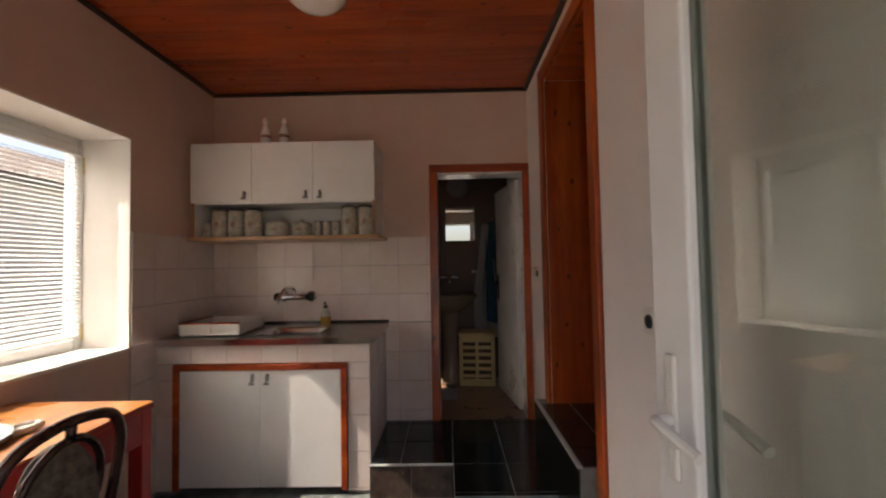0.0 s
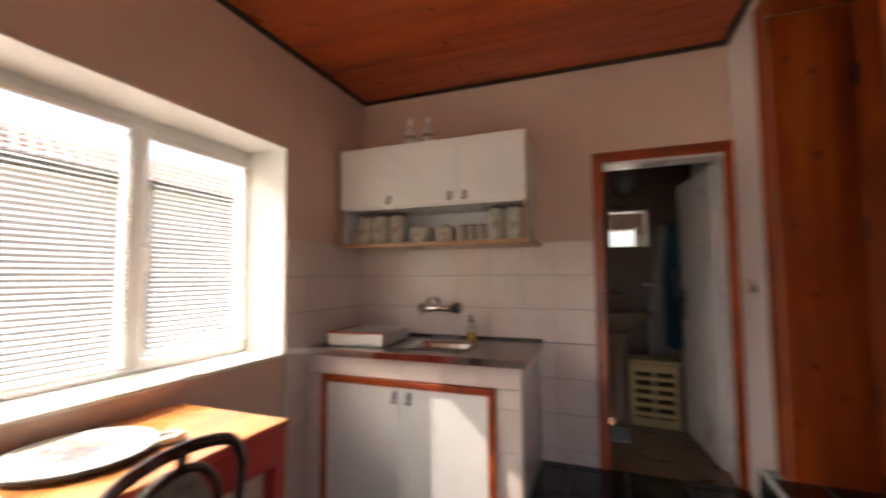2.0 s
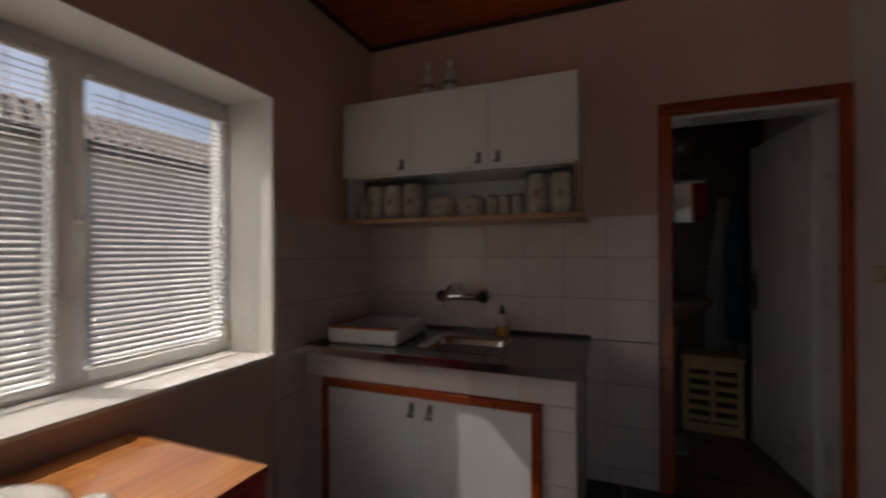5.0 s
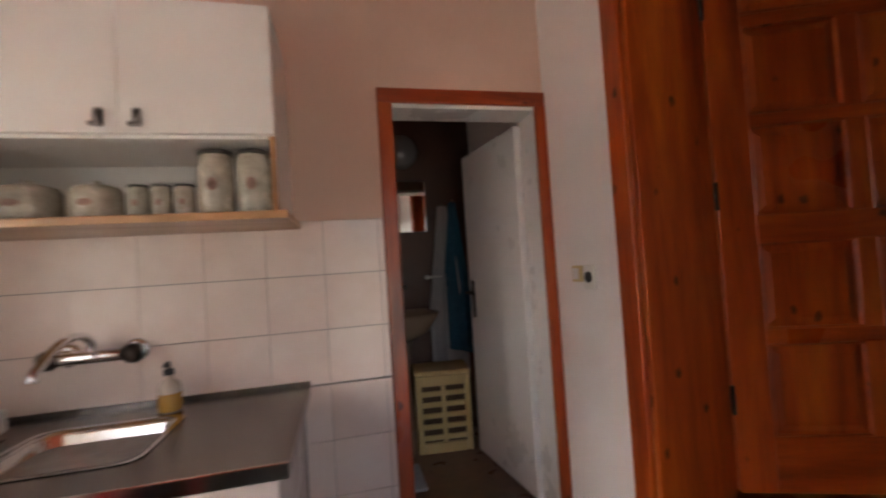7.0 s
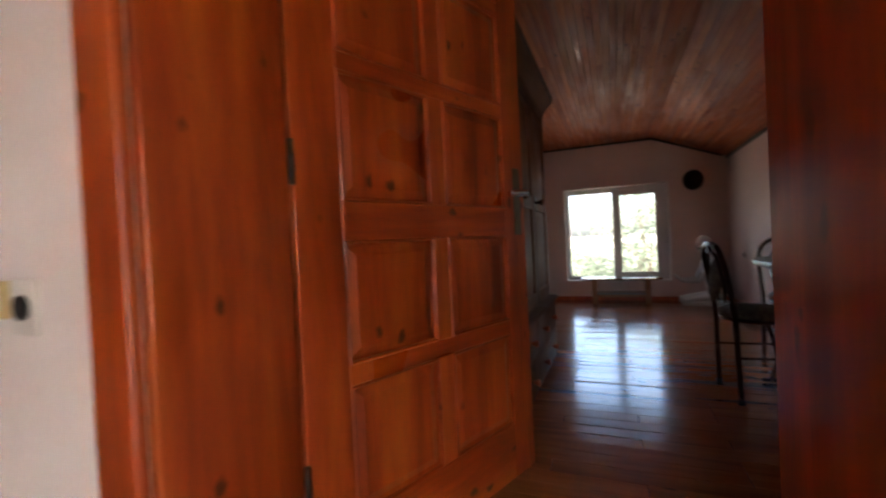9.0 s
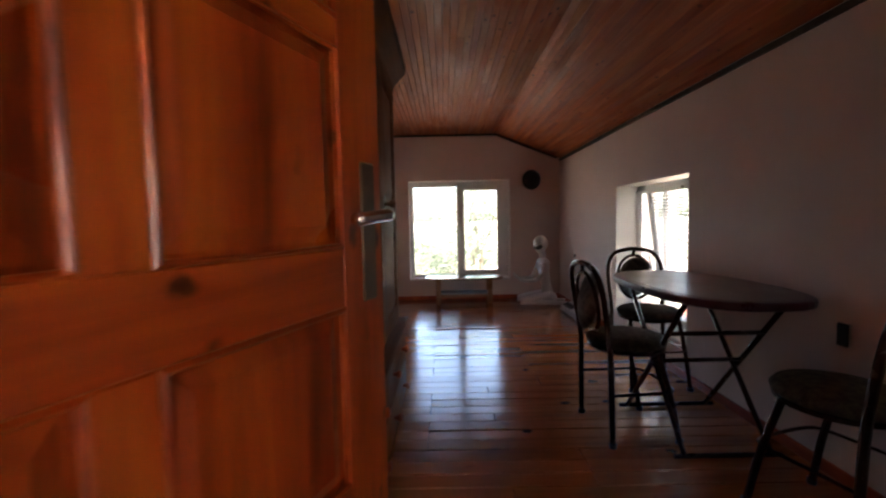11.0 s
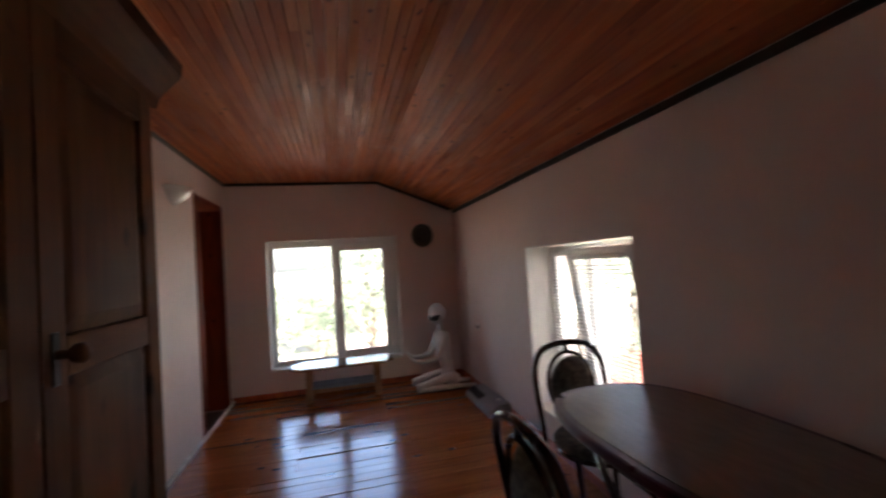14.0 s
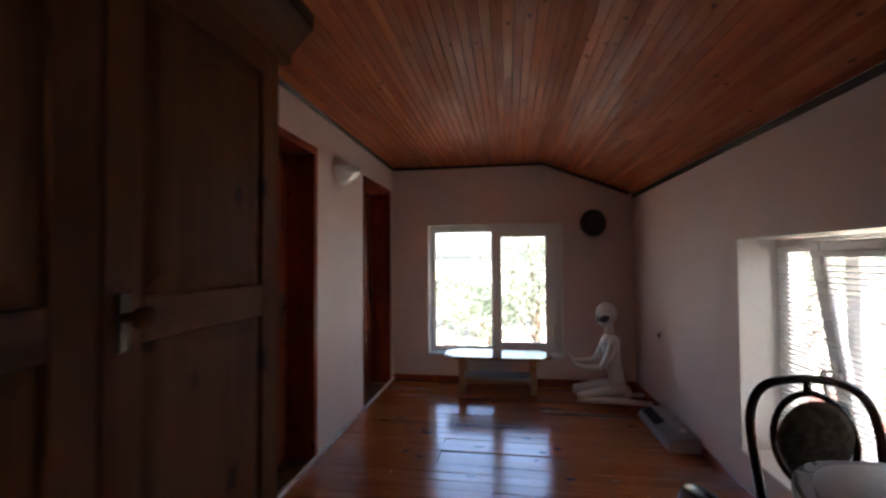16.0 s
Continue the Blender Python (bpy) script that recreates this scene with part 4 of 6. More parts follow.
for nm, col, spots in (("red_fruit", (0.46, 0.16, 0.20), 7), ("yellow_fruit", (0.66, 0.50, 0.28), 7), ("leaf", (0.27, 0.30, 0.24), 26), ("blue_leaf", (0.24, 0.24, 0.30), 14), ("stem", (0.24, 0.17, 0.15), 20)):
    paint = mottled(nm + "_glaze", tuple(c * 0.8 for c in col), col, 60, 0.3)
    for k in range(spots):
        a, r = rng.uniform(0, 6.28), abs(rng.gauss(0, 0.05)) + 0.01
        rx, ry = (rng.uniform(0.018, 0.032), rng.uniform(0.014, 0.026)) if "fruit" in nm else (rng.uniform(0.010, 0.034), rng.uniform(0.004, 0.008))
        th = rng.uniform(0, 3.14)
        bm = bmesh.new()
        vs = []
        for q in range(12):
            u, v = rx * math.cos(q * math.pi / 6), ry * math.sin(q * math.pi / 6)
            vs.append(bm.verts.new((r * math.cos(a) + u * math.cos(th) - v * math.sin(th), r * math.sin(a) + u * math.sin(th) + v * math.cos(th), 0.0182 + 0.0008 * rng.random())))
        z = vs[0].co.z
        for v in vs:
            v.co.z = z
        bm.faces.new(vs)
        part(nm, bm, paint, tray, "painted decoration")
bm = bmesh.new()
tube(bm, smooth_line([(0.095, 0.150, 0.012), (0.110, 0.195, 0.014), (0.145, 0.205, 0.014), (0.158, 0.170, 0.014), (0.140, 0.118, 0.012)], 6), 0.011, 10)
bx(bm, (0.110, 0.135, 0.006), (0.145, 0.185, 0.016), 0.003)
part("handle", bm, PLATE, tray, "pale glazed hanging lug", smooth=True)


def chair(m, label, group, seat_mat=None):
    """Bent-tube bistro chair: round padded seat, arched back with an inner padded oval. The sitter looks along +y."""
    o = thing("chair", label, "chair", m, group)
    bm = bmesh.new()
    lathe(bm, [(0, 0.435), (0.165, 0.435), (0.185, 0.445), (0.190, 0.462), (0.175, 0.480), (0.12, 0.488), (0, 0.490)], 32, (0, 0.02, 0))
    part("seat", bm, UPHOLSTERY, o, "patterned dark upholstered seat", smooth=True)
    bm = bmesh.new()
    tube(bm, [(0.172 * math.cos(a), 0.02 + 0.172 * math.sin(a), 0.428) for a in (2 * math.pi * k / 28 for k in range(28))], 0.010, 8, True)
    part("seat_ring", bm, TUBE_METAL, o, smooth=True)
    arch = [(-0.185, -0.13, 0.0), (-0.178, -0.135, 0.22), (-0.172, -0.14, 0.44), (-0.182, -0.165, 0.62), (-0.178, -0.185, 0.74), (-0.135, -0.198, 0.815), (-0.05, -0.203, 0.842), (0.05, -0.203, 0.842), (0.135, -0.198, 0.815), (0.178, -0.185, 0.74), (0.182, -0.165, 0.62), (0.172, -0.14, 0.44), (0.178, -0.135, 0.22), (0.185, -0.13, 0.0)]
    bm = bmesh.new()
    tube(bm, smooth_line(arch, 4), 0.0145, 10)
    part("back_frame", bm, TUBE_METAL, o, smooth=True)
    bm = bmesh.new()
    ring = []
    for k in range(28):
        a = 2 * math.pi * k / 28
        z = 0.655 + 0.145 * math.sin(a)
        ring.append((0.118 * math.cos(a), -0.150 - 0.16 * (z - 0.50), z))
    tube(bm, ring, 0.0105, 8, True)
    tube(bm, [(0.0, -0.203, 0.842), (0.0, -0.200, 0.80)], 0.012, 8)
    part("inner_hoop", bm, TUBE_METAL, o, smooth=True)
    bm = bmesh.new()
    lathe(bm, [(0, -0.012), (0.09, -0.011), (0.11, -0.004), (0.11, 0.004), (0.09, 0.013), (0, 0.016)], 28, sy=1.24)
    bmesh.ops.transform(bm, matrix=Matrix.Translation((0, -0.175, 0.655)) @ Matrix.Rotation(radians(81), 4, "X"), verts=bm.verts)
    part("backrest", bm, UPHOLSTERY, o, "padded oval back in dark patterned cloth", smooth=True)
    for s in (-1, 1):
        bm = bmesh.new()
        tube(bm, smooth_line([(0.15 * s, 0.10, 0.428), (0.165 * s, 0.155, 0.22), (0.178 * s, 0.195, 0.0)], 4), 0.0135, 10)
        part("leg", bm, TUBE_METAL, o, smooth=True)
        for fx, fy in ((0.178 * s, 0.195), (0.185 * s, -0.13)):
            part("foot_cap", lathe(bmesh.new(), [(0, 0), (0.017, 0), (0.017, 0.022), (0, 0.022)], 10, (fx, fy, 0)), BLACK_PLASTIC, o, smooth=True)
    bm = bmesh.new()
    tube(bm, smooth_line([(-0.176, -0.136, 0.24), (-0.17, 0.0, 0.24), (-0.163, 0.15, 0.24), (-0.10, 0.19, 0.24), (0.10, 0.19, 0.24), (0.163, 0.15, 0.24), (0.17, 0.0, 0.24), (0.176, -0.136, 0.24)], 5), 0.007, 8)
    part("stretcher", bm, TUBE_METAL, o, smooth=True)
    return o


first = chair(Matrix.Translation((3.615, 1.845, HF)) @ Matrix.Rotation(radians(184), 4, "Z"), "dark tubular bistro chair with round seat beside the oval table", "bistro chairs")
for x, y, z, a, size, lab in ((4.24, 1.42, HF, 90, 1.0, "dark tubular bistro chair with oval back before the side window"), (2.90, 1.40, HF, -72, 1.0, "dark tubular bistro chair with patterned seat by the long wall"),
                              (-0.64, 1.73, 0.0, 90, 1.09, "dark tubular bistro chair pushed under the red kitchen table")):
    c = copy_thing(first, Matrix.Translation((x, y, z)) @ Matrix.Rotation(radians(a), 4, "Z") @ Matrix.Scale(size, 4))
    c["label"] = lab

# kitchen ceiling lamp
lamp = thing("ceiling_lamp", "white glass dome ceiling lamp, switched off", "lamp", Matrix.Translation((0.02, 2.45, ZK - 0.002)))
part("base", lathe(bmesh.new(), [(0, 0), (0.075, 0), (0.078, -0.02), (0, -0.022)], 24), CERAMIC, lamp, smooth=True)
part("shade", lathe(bmesh.new(), [(0.07, -0.018), (0.118, -0.03), (0.135, -0.06), (0.128, -0.095), (0.09, -0.125), (0.04, -0.138), (0, -0.14)], 32), mottled("opal_glass", (0.72, 0.66, 0.58), (0.78, 0.72, 0.65), 3, 0.12, bump_s=0.01), lamp, "opal glass dome", smooth=True)

# ---------------------------------------------------------------- glazed entry door, standing open
ent = tagged(new("door_3"), "white plastic glazed entry door standing open", "door", kind="structure")
ent.matrix_world = Matrix.Translation((1.165, 0.66, 0.02)) @ Matrix.Rotation(radians(90 + 10), 4, "Z")
part("stile", B(((0, -0.03, 0), (0.10, 0.03, 2.06)), bevel=0.006, seg=2), PVC, ent)
lock = part("stile", B(((0.70, -0.03, 0), (0.805, 0.03, 2.06)), bevel=0.006, seg=2), PVC, ent)
for z0, z1 in ((0, 0.12), (1.96, 2.06)):
    part("rail", B(((0.10, -0.03, z0), (0.70, 0.03, z1)), bevel=0.006, seg=2), PVC, ent)
for z0, z1 in ((0.12, 1.96),):
    g = part("pane", B(((0.102, -0.004, z0 + 0.002), (0.698, 0.004, z1 - 0.002))), DOOR_GLASS, ent)
    g.visible_shadow = False
    part("gasket", B(((0.10, -0.012, z0), (0.105, 0.012, z1)), ((0.695, -0.012, z0), (0.70, 0.012, z1))), mottled("green_grey_seal", (0.17, 0.19, 0.165), (0.24, 0.26, 0.23), 9, 0.6), ent, "dark green-grey rubber seal")
for s in (-1, 1):
    bm = B(((0.737, s * 0.030, 0.90), (0.766, s * 0.040, 1.13)), bevel=0.006, seg=2)
    tube(bm, smooth_line([(0.752, s * 0.038, 1.01), (0.752, s * 0.065, 1.01), (0.735, s * 0.072, 1.008), (0.65, s * 0.066, 0.985)], 5), 0.011, 10)
    bx(bm, (0.745, s * 0.040, 0.93), (0.759, s * 0.043, 0.96), 0.002)
    part("handle", bm, WHITE_PLASTIC, lock, "white lever handle on a long plate", smooth=False)


# ---------------------------------------------------------------- inner doors
BRONZE = mottled("bronze", (0.10, 0.075, 0.05), (0.16, 0.12, 0.08), 25, 0.45, 0.8, bump_s=0.05)

def panel_door(name, m, w, h, cols, rows, label, handle_at=None, stile=0.11, gap=0.0, woods=(DOOR_X, DOOR_Z)):
    """A framed door with raised panels. Hinge at the origin, leaf along +x, thickness along y."""
    wood_x, wood_z = woods
    d = tagged(new(name), label, "door", kind="structure")
    d.matrix_world = m
    T = 0.019
    part("stile", B(((0, -T, gap), (stile, T, h)), bevel=0.002), wood_z, d)
    part("stile", B(((w - stile, -T, gap), (w, T, h)), bevel=0.002), wood_z, d)
    zs = [gap] + [z for r in rows for z in r] + [h]
    for k in range(0, len(zs), 2):
        part("rail", B(((stile, -T, zs[k]), (w - stile, T, zs[k + 1])), bevel=0.002), wood_x, d)
    mull = 0.055
    inner = (w - 2 * stile - mull * (cols - 1)) / cols
    for z0, z1 in rows:
        for c in range(cols):
            x0 = stile + c * (inner + mull)
            x1 = x0 + inner
            if c < cols - 1:
                part("muntin", B(((x1, -T, z0), (x1 + mull, T, z1)), bevel=0.002), wood_z, d)
            bm = bmesh.new()
            bx(bm, (x0, -0.006, z0), (x1, 0.006, z1))
            for s in (-1, 1):
                e = 0.022
                va = [bm.verts.new((x, s * 0.006, z)) for x, z in ((x0 + 0.012, z0 + 0.012), (x1 - 0.012, z0 + 0.012), (x1 - 0.012, z1 - 0.012), (x0 + 0.012, z1 - 0.012))]
                vb = [bm.verts.new((x, s * 0.015, z)) for x, z in ((x0 + 0.012 + e, z0 + 0.012 + e), (x1 - 0.012 - e, z0 + 0.012 + e), (x1 - 0.012 - e, z1 - 0.012 - e), (x0 + 0.012 + e, z1 - 0.012 - e))]
                for k in range(4):
                    bm.faces.new((va[k], va[(k + 1) % 4], vb[(k + 1) % 4], vb[k]))
                bm.faces.new(vb)
            part("panel", bm, wood_z, d, "raised panel")
            # quarter-round bead round the panel
            bm = bmesh.new()
            for s in (-1, 1):
                tube(bm, [(x0 + 0.004, s * 0.016, z0 + 0.004), (x1 - 0.004, s * 0.016, z0 + 0.004), (x1 - 0.004, s * 0.016, z1 - 0.004), (x0 + 0.004, s * 0.016, z1 - 0.004)], 0.007, 6, True)
            part("bead", bm, wood_x, d)
    for z in (0.25 * h - 0.1, 0.53 * h, h - 0.3):
        bm = bmesh.new()
        tube(bm, [(-0.004, -T - 0.004, z - 0.045), (-0.004, -T - 0.004, z + 0.045)], 0.007, 8)
        part("hinge", bm, DARK_METAL, d, "dark steel hinge", smooth=True)
    if handle_at:
        hx, hz = handle_at
        for s in (-1, 1):
            bm = B(((hx - 0.02, s * T, hz - 0.135), (hx + 0.02, s * (T + 0.005), hz + 0.085)), bevel=0.003)
            pl = part("key_plate", bm, BRONZE, d, "dark bronze key plate")
            bm = bmesh.new()
            tube(bm, smooth_line([(hx, s * T, hz), (hx, s * (T + 0.036), hz), (hx - 0.015, s * (T + 0.042), hz), (hx - 0.09, s * (T + 0.040), hz - 0.006)], 5), 0.010, 10)
            part("handle", bm, CHROME, pl, "worn metal lever", smooth=True)
    return d


panel_door("door_4", Matrix.Translation((HX0 + 0.004, 3.150, HF + 0.052)) @ Matrix.Rotation(radians(-21.5), 4, "Z"), 0.83, 1.97, 2,
           [(0.275, 0.565), (0.61, 0.885), (0.972, 1.26), (1.30, 1.587), (1.627, 1.875)], "red-orange varnished pine panel door standing open", (0.785, 1.02), gap=0.10)
for nm, x0, w in (("door_5", 4.79, 0.58), ("door_6", 6.35, 0.70)):
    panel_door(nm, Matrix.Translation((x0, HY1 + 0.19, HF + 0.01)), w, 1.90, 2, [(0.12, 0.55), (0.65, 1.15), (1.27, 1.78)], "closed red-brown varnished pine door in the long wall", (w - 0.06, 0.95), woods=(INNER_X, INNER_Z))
    fr = frame_thing("door_frame_" + nm[-1], "red-brown varnished pine frame of an inner door")
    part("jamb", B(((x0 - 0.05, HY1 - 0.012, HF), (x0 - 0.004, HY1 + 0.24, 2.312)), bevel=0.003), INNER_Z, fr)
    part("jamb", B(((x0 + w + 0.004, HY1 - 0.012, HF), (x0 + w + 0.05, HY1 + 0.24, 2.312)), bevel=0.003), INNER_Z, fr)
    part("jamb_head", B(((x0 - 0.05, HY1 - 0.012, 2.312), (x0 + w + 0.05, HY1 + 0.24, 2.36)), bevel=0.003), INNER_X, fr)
structure("wall_behind_doors", B(((4.6, HY1 + 0.26, 0.2), (7.3, HY1 + 0.34, 2.9))), PLASTER_HALL, "plain wall closing the rooms behind the inner doors", "wall")

# white bathroom door, open into the bathroom
bd = tagged(new("door_7"), "plain white painted bathroom door standing open", "door", kind="structure")
bd.matrix_world = Matrix.Translation((1.140, 3.885, PZ + 0.01)) @ Matrix.Rotation(radians(98), 4, "Z")
part("leaf", B(((0, -0.018, 0), (0.62, 0.018, 1.77)), bevel=0.003), PVC, bd)
bm = B(((0.54, 0.018, 0.80), (0.58, 0.024, 1.02)), bevel=0.003)
tube(bm, smooth_line([(0.56, 0.02, 0.95), (0.56, 0.06, 0.95), (0.54, 0.066, 0.95), (0.46, 0.064, 0.945)], 5), 0.009, 8)
part("handle", bm, DARK_METAL, bd, "dark lever handle")

# ---------------------------------------------------------------- bathroom
mir = thing("bathroom_mirror", "small frameless mirror above the washbasin", "mirror")
part("glass", B(((0.57, 4.838, 1.555), (0.865, 4.846, 1.90)), bevel=0.002), MIRROR, mir)
part("backing", B(((0.565, 4.846, 1.55), (0.87, 4.8495, 1.905))), BLACK_PLASTIC, mir)
gl = thing("bathroom_lamp", "round smoked glass wall lamp above the mirror", "lamp", Matrix.Translation((0.70, 4.85, 2.08)) @ Matrix.Rotation(radians(90), 4, "X"))
part("base", lathe(bmesh.new(), [(0, 0), (0.06, 0), (0.06, 0.03), (0, 0.03)], 20), CERAMIC, gl, smooth=True)
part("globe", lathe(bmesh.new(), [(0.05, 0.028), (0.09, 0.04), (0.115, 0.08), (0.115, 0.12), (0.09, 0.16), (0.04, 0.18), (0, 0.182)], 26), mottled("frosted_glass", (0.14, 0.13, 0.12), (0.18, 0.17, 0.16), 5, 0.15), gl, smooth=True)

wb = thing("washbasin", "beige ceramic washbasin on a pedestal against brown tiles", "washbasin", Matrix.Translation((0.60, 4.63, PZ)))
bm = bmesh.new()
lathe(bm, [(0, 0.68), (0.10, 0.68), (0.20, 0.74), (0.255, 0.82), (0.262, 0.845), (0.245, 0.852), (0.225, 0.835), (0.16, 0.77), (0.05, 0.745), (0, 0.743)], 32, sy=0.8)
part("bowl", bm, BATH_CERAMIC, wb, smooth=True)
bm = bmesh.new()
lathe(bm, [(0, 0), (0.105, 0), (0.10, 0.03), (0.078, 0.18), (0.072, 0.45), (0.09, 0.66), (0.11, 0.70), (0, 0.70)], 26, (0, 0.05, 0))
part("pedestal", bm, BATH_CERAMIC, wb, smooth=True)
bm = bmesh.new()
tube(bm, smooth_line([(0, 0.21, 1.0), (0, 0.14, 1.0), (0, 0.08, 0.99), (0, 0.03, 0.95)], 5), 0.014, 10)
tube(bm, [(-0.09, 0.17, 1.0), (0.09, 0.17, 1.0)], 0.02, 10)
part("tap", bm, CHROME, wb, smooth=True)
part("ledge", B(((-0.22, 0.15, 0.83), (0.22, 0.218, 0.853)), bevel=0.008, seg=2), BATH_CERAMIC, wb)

hm = thing("laundry_hamper", "cream plastic laundry hamper with slotted sides", "hamper", Matrix.Translation((0.855, 4.655, PZ)) @ Matrix.Rotation(radians(-6), 4, "Z") @ Matrix.Scale(1.13, 4))
# Dark inner body: the shade inside the slots is put into its colour.
part("liner", B(((-0.135, -0.085, 0.01), (0.135, 0.11, 0.40)), bevel=0.02, seg=3), mottled("slot_shade", (0.07, 0.045, 0.025), (0.13, 0.085, 0.05), 14, 0.9), hm, "dark laundry behind the slots")
for cx_ in (-0.132, 0.132):
    part("corner_post", B(((cx_ - 0.016, -0.104, 0), (cx_ + 0.016, -0.07, 0.41)), bevel=0.008, seg=2), CREAM_PLASTIC, hm)
for z_ in (0.0, 0.355):
    part("rail", B(((-0.115, -0.102, z_), (0.115, -0.075, z_ + 0.055)), bevel=0.006, seg=2), CREAM_PLASTIC, hm)
for cx_ in (-0.148, 0.140):
    part("side", B(((cx_, -0.07, 0), (cx_ + 0.008, 0.12, 0.41)), bevel=0.003), CREAM_PLASTIC, hm)
part("divider", B(((-0.012, -0.100, 0.056), (0.012, -0.086, 0.354)), bevel=0.003), CREAM_PLASTIC, hm)
part("lid", B(((-0.153, -0.108, 0.411), (0.153, 0.128, 0.435)), bevel=0.01, seg=2), CREAM_PLASTIC, hm)
for k in range(5):
    part("slat", B(((-0.115, -0.098, 0.068 + k * 0.058), (0.115, -0.0865, 0.096 + k * 0.058)), bevel=0.004), CREAM_PLASTIC, hm)


# Thin pale blue-grey slab lying just inside the bathroom door.
mat_ = thing("bath_mat", "pale blue-grey bath mat on the brown bathroom floor", "mat", Matrix.Translation((0.45, 4.30, PZ)))
part("pile", B(((-0.20, -0.14, 0.0), (0.20, 0.14, 0.016)), bevel=0.006, seg=2), mottled("blue_grey_pile", (0.30, 0.34, 0.38), (0.42, 0.46, 0.50), 40, 0.95, bump_scale=300, bump_s=0.6), mat_)
tr = thing("towel_rail", "short white rail on the brown bathroom tiles", "rail", Matrix.Translation((0.90, 4.85, 1.245)))
bm = bmesh.new()
tube(bm, [(-0.07, -0.045, 0), (0.07, -0.045, 0)], 0.009, 10)
part("bar", bm, CERAMIC, tr, smooth=True)
for x_ in (-0.06, 0.06):
    part("bracket", B(((x_ - 0.012, -0.05, -0.014), (x_ + 0.012, 0, 0.014)), bevel=0.004), CERAMIC, tr)


def cloth(name, label, m, w, h, mat, seed):
    o = thing(name, label, "towel", m)
    bm = bmesh.new()
    nx, nz = 16, 18
    rng = random.Random(seed)
    ph = [rng.uniform(0, 6.28) for _ in range(3)]
    grid = []
    for j in range(nz + 1):
        v = j / nz
        row = []
        for i in range(nx + 1):
            u = i / nx
            ww = w * (0.25 + 0.75 * min(1, v * 1.6))
            x = (u - 0.5) * ww
            y = -0.03 + 0.022 * math.sin(u * 12 + ph[0]) * (0.4 + 0.6 * v) + 0.01 * math.sin(u * 25 + ph[1])
            row.append(bm.verts.new((x, y, -h * v - 0.02 * math.sin(u * 3 + ph[2]) * v)))
        grid.append(row)
    for j in range(nz):
        for i in range(nx):
            bm.faces.new((grid[j][i], grid[j][i + 1], grid[j + 1][i + 1], grid[j + 1][i]))
    bmesh.ops.solidify(bm, geom=bm.faces[:], thickness=0.004)
    part("fabric", bm, mat, o, smooth=True)
    bm = bmesh.new()
    tube(bm, [(0, 0.0, 0.005), (0, -0.035, 0.005), (0, -0.04, 0.02)], 0.005, 8)
    part("hook", bm, CHROME, o, smooth=True)
    return o


cloth("towel", "blue towel hanging from a hook in the bathroom", Matrix.Translation((1.03, 4.80, 1.74)), 0.19, 1.0, mottled("blue_terry", (0.03, 0.13, 0.22), (0.06, 0.22, 0.34), 30, 0.95, bump_scale=400, bump_s=0.5), 1)
cloth("towel", "white towel hanging behind the blue one", Matrix.Translation((0.965, 4.835, 1.72)), 0.25, 1.12, mottled("white_terry", (0.55, 0.55, 0.56), (0.66, 0.66, 0.66), 30, 0.95, bump_scale=400, bump_s=0.5), 2)

# ---------------------------------------------------------------- the long room
wr = thing("wardrobe", "tall brown stained pine wardrobe with panelled doors and drawers below", "wardrobe")
WX0, WX1, WF, WT = 2.44, 3.985, 3.0, 2.22
for nm, a, b in (("side_panel", (WX0, WF + 0.0225, HF + 0.06), (WX0 + 0.02, 3.572, WT)), ("side_panel", (WX1 - 0.02, WF + 0.022, HF + 0.06), (WX1, 3.572, WT)), ("top_panel", (WX0 + 0.02, WF + 0.022, WT - 0.02), (WX1 - 0.02, 3.572, WT)),
                 ("back_panel", (WX0 + 0.02, 3.56, HF + 0.06), (WX1 - 0.02, 3.572, WT - 0.02)), ("shelf", (WX0 + 0.02, WF + 0.022, 0.885), (WX1 - 0.02, 3.56, 0.905))):
    part(nm, B((a, b), bevel=0.002), WARD_Z, wr)
part("plinth", B(((WX0 + 0.01, WF + 0.012, HF), (WX1 - 0.01, 3.56, HF + 0.06)), bevel=0.003), WARD_X, wr)
part("ledge", B(((WX0 - 0.012, WF - 0.055, 0.880), (WX1 + 0.012, WF + 0.021, 0.905)), bevel=0.008, seg=3), WARD_X, wr, "rounded pine ledge")
bm = bmesh.new()
prof = [(0.0, 0.0), (0.012, 0.0), (0.02, 0.03), (0.05, 0.065), (0.085, 0.10), (0.09, 0.14), (0.0, 0.14)]
va = [bm.verts.new((WX0 - 0.07, WF + 0.02 - a, WT + 0.001 + b)) for a, b in prof]
vb = [bm.verts.new((WX1 + 0.07, WF + 0.02 - a, WT + 0.001 + b)) for a, b in prof]
for k in range(len(prof)):
    bm.faces.new((va[k], va[(k + 1) % len(prof)], vb[(k + 1) % len(prof)], vb[k]))
bm.faces.new(va)
bm.faces.new(vb[::-1])
bx(bm, (WX1 - 0.02, WF + 0.021, WT + 0.001), (WX1 + 0.07, 3.572, WT + 0.14), 0.004)
part("cornice", bm, WARD_X, wr, "wide moulded cornice")
DW = (WX1 - WX0 - 0.012) / 3
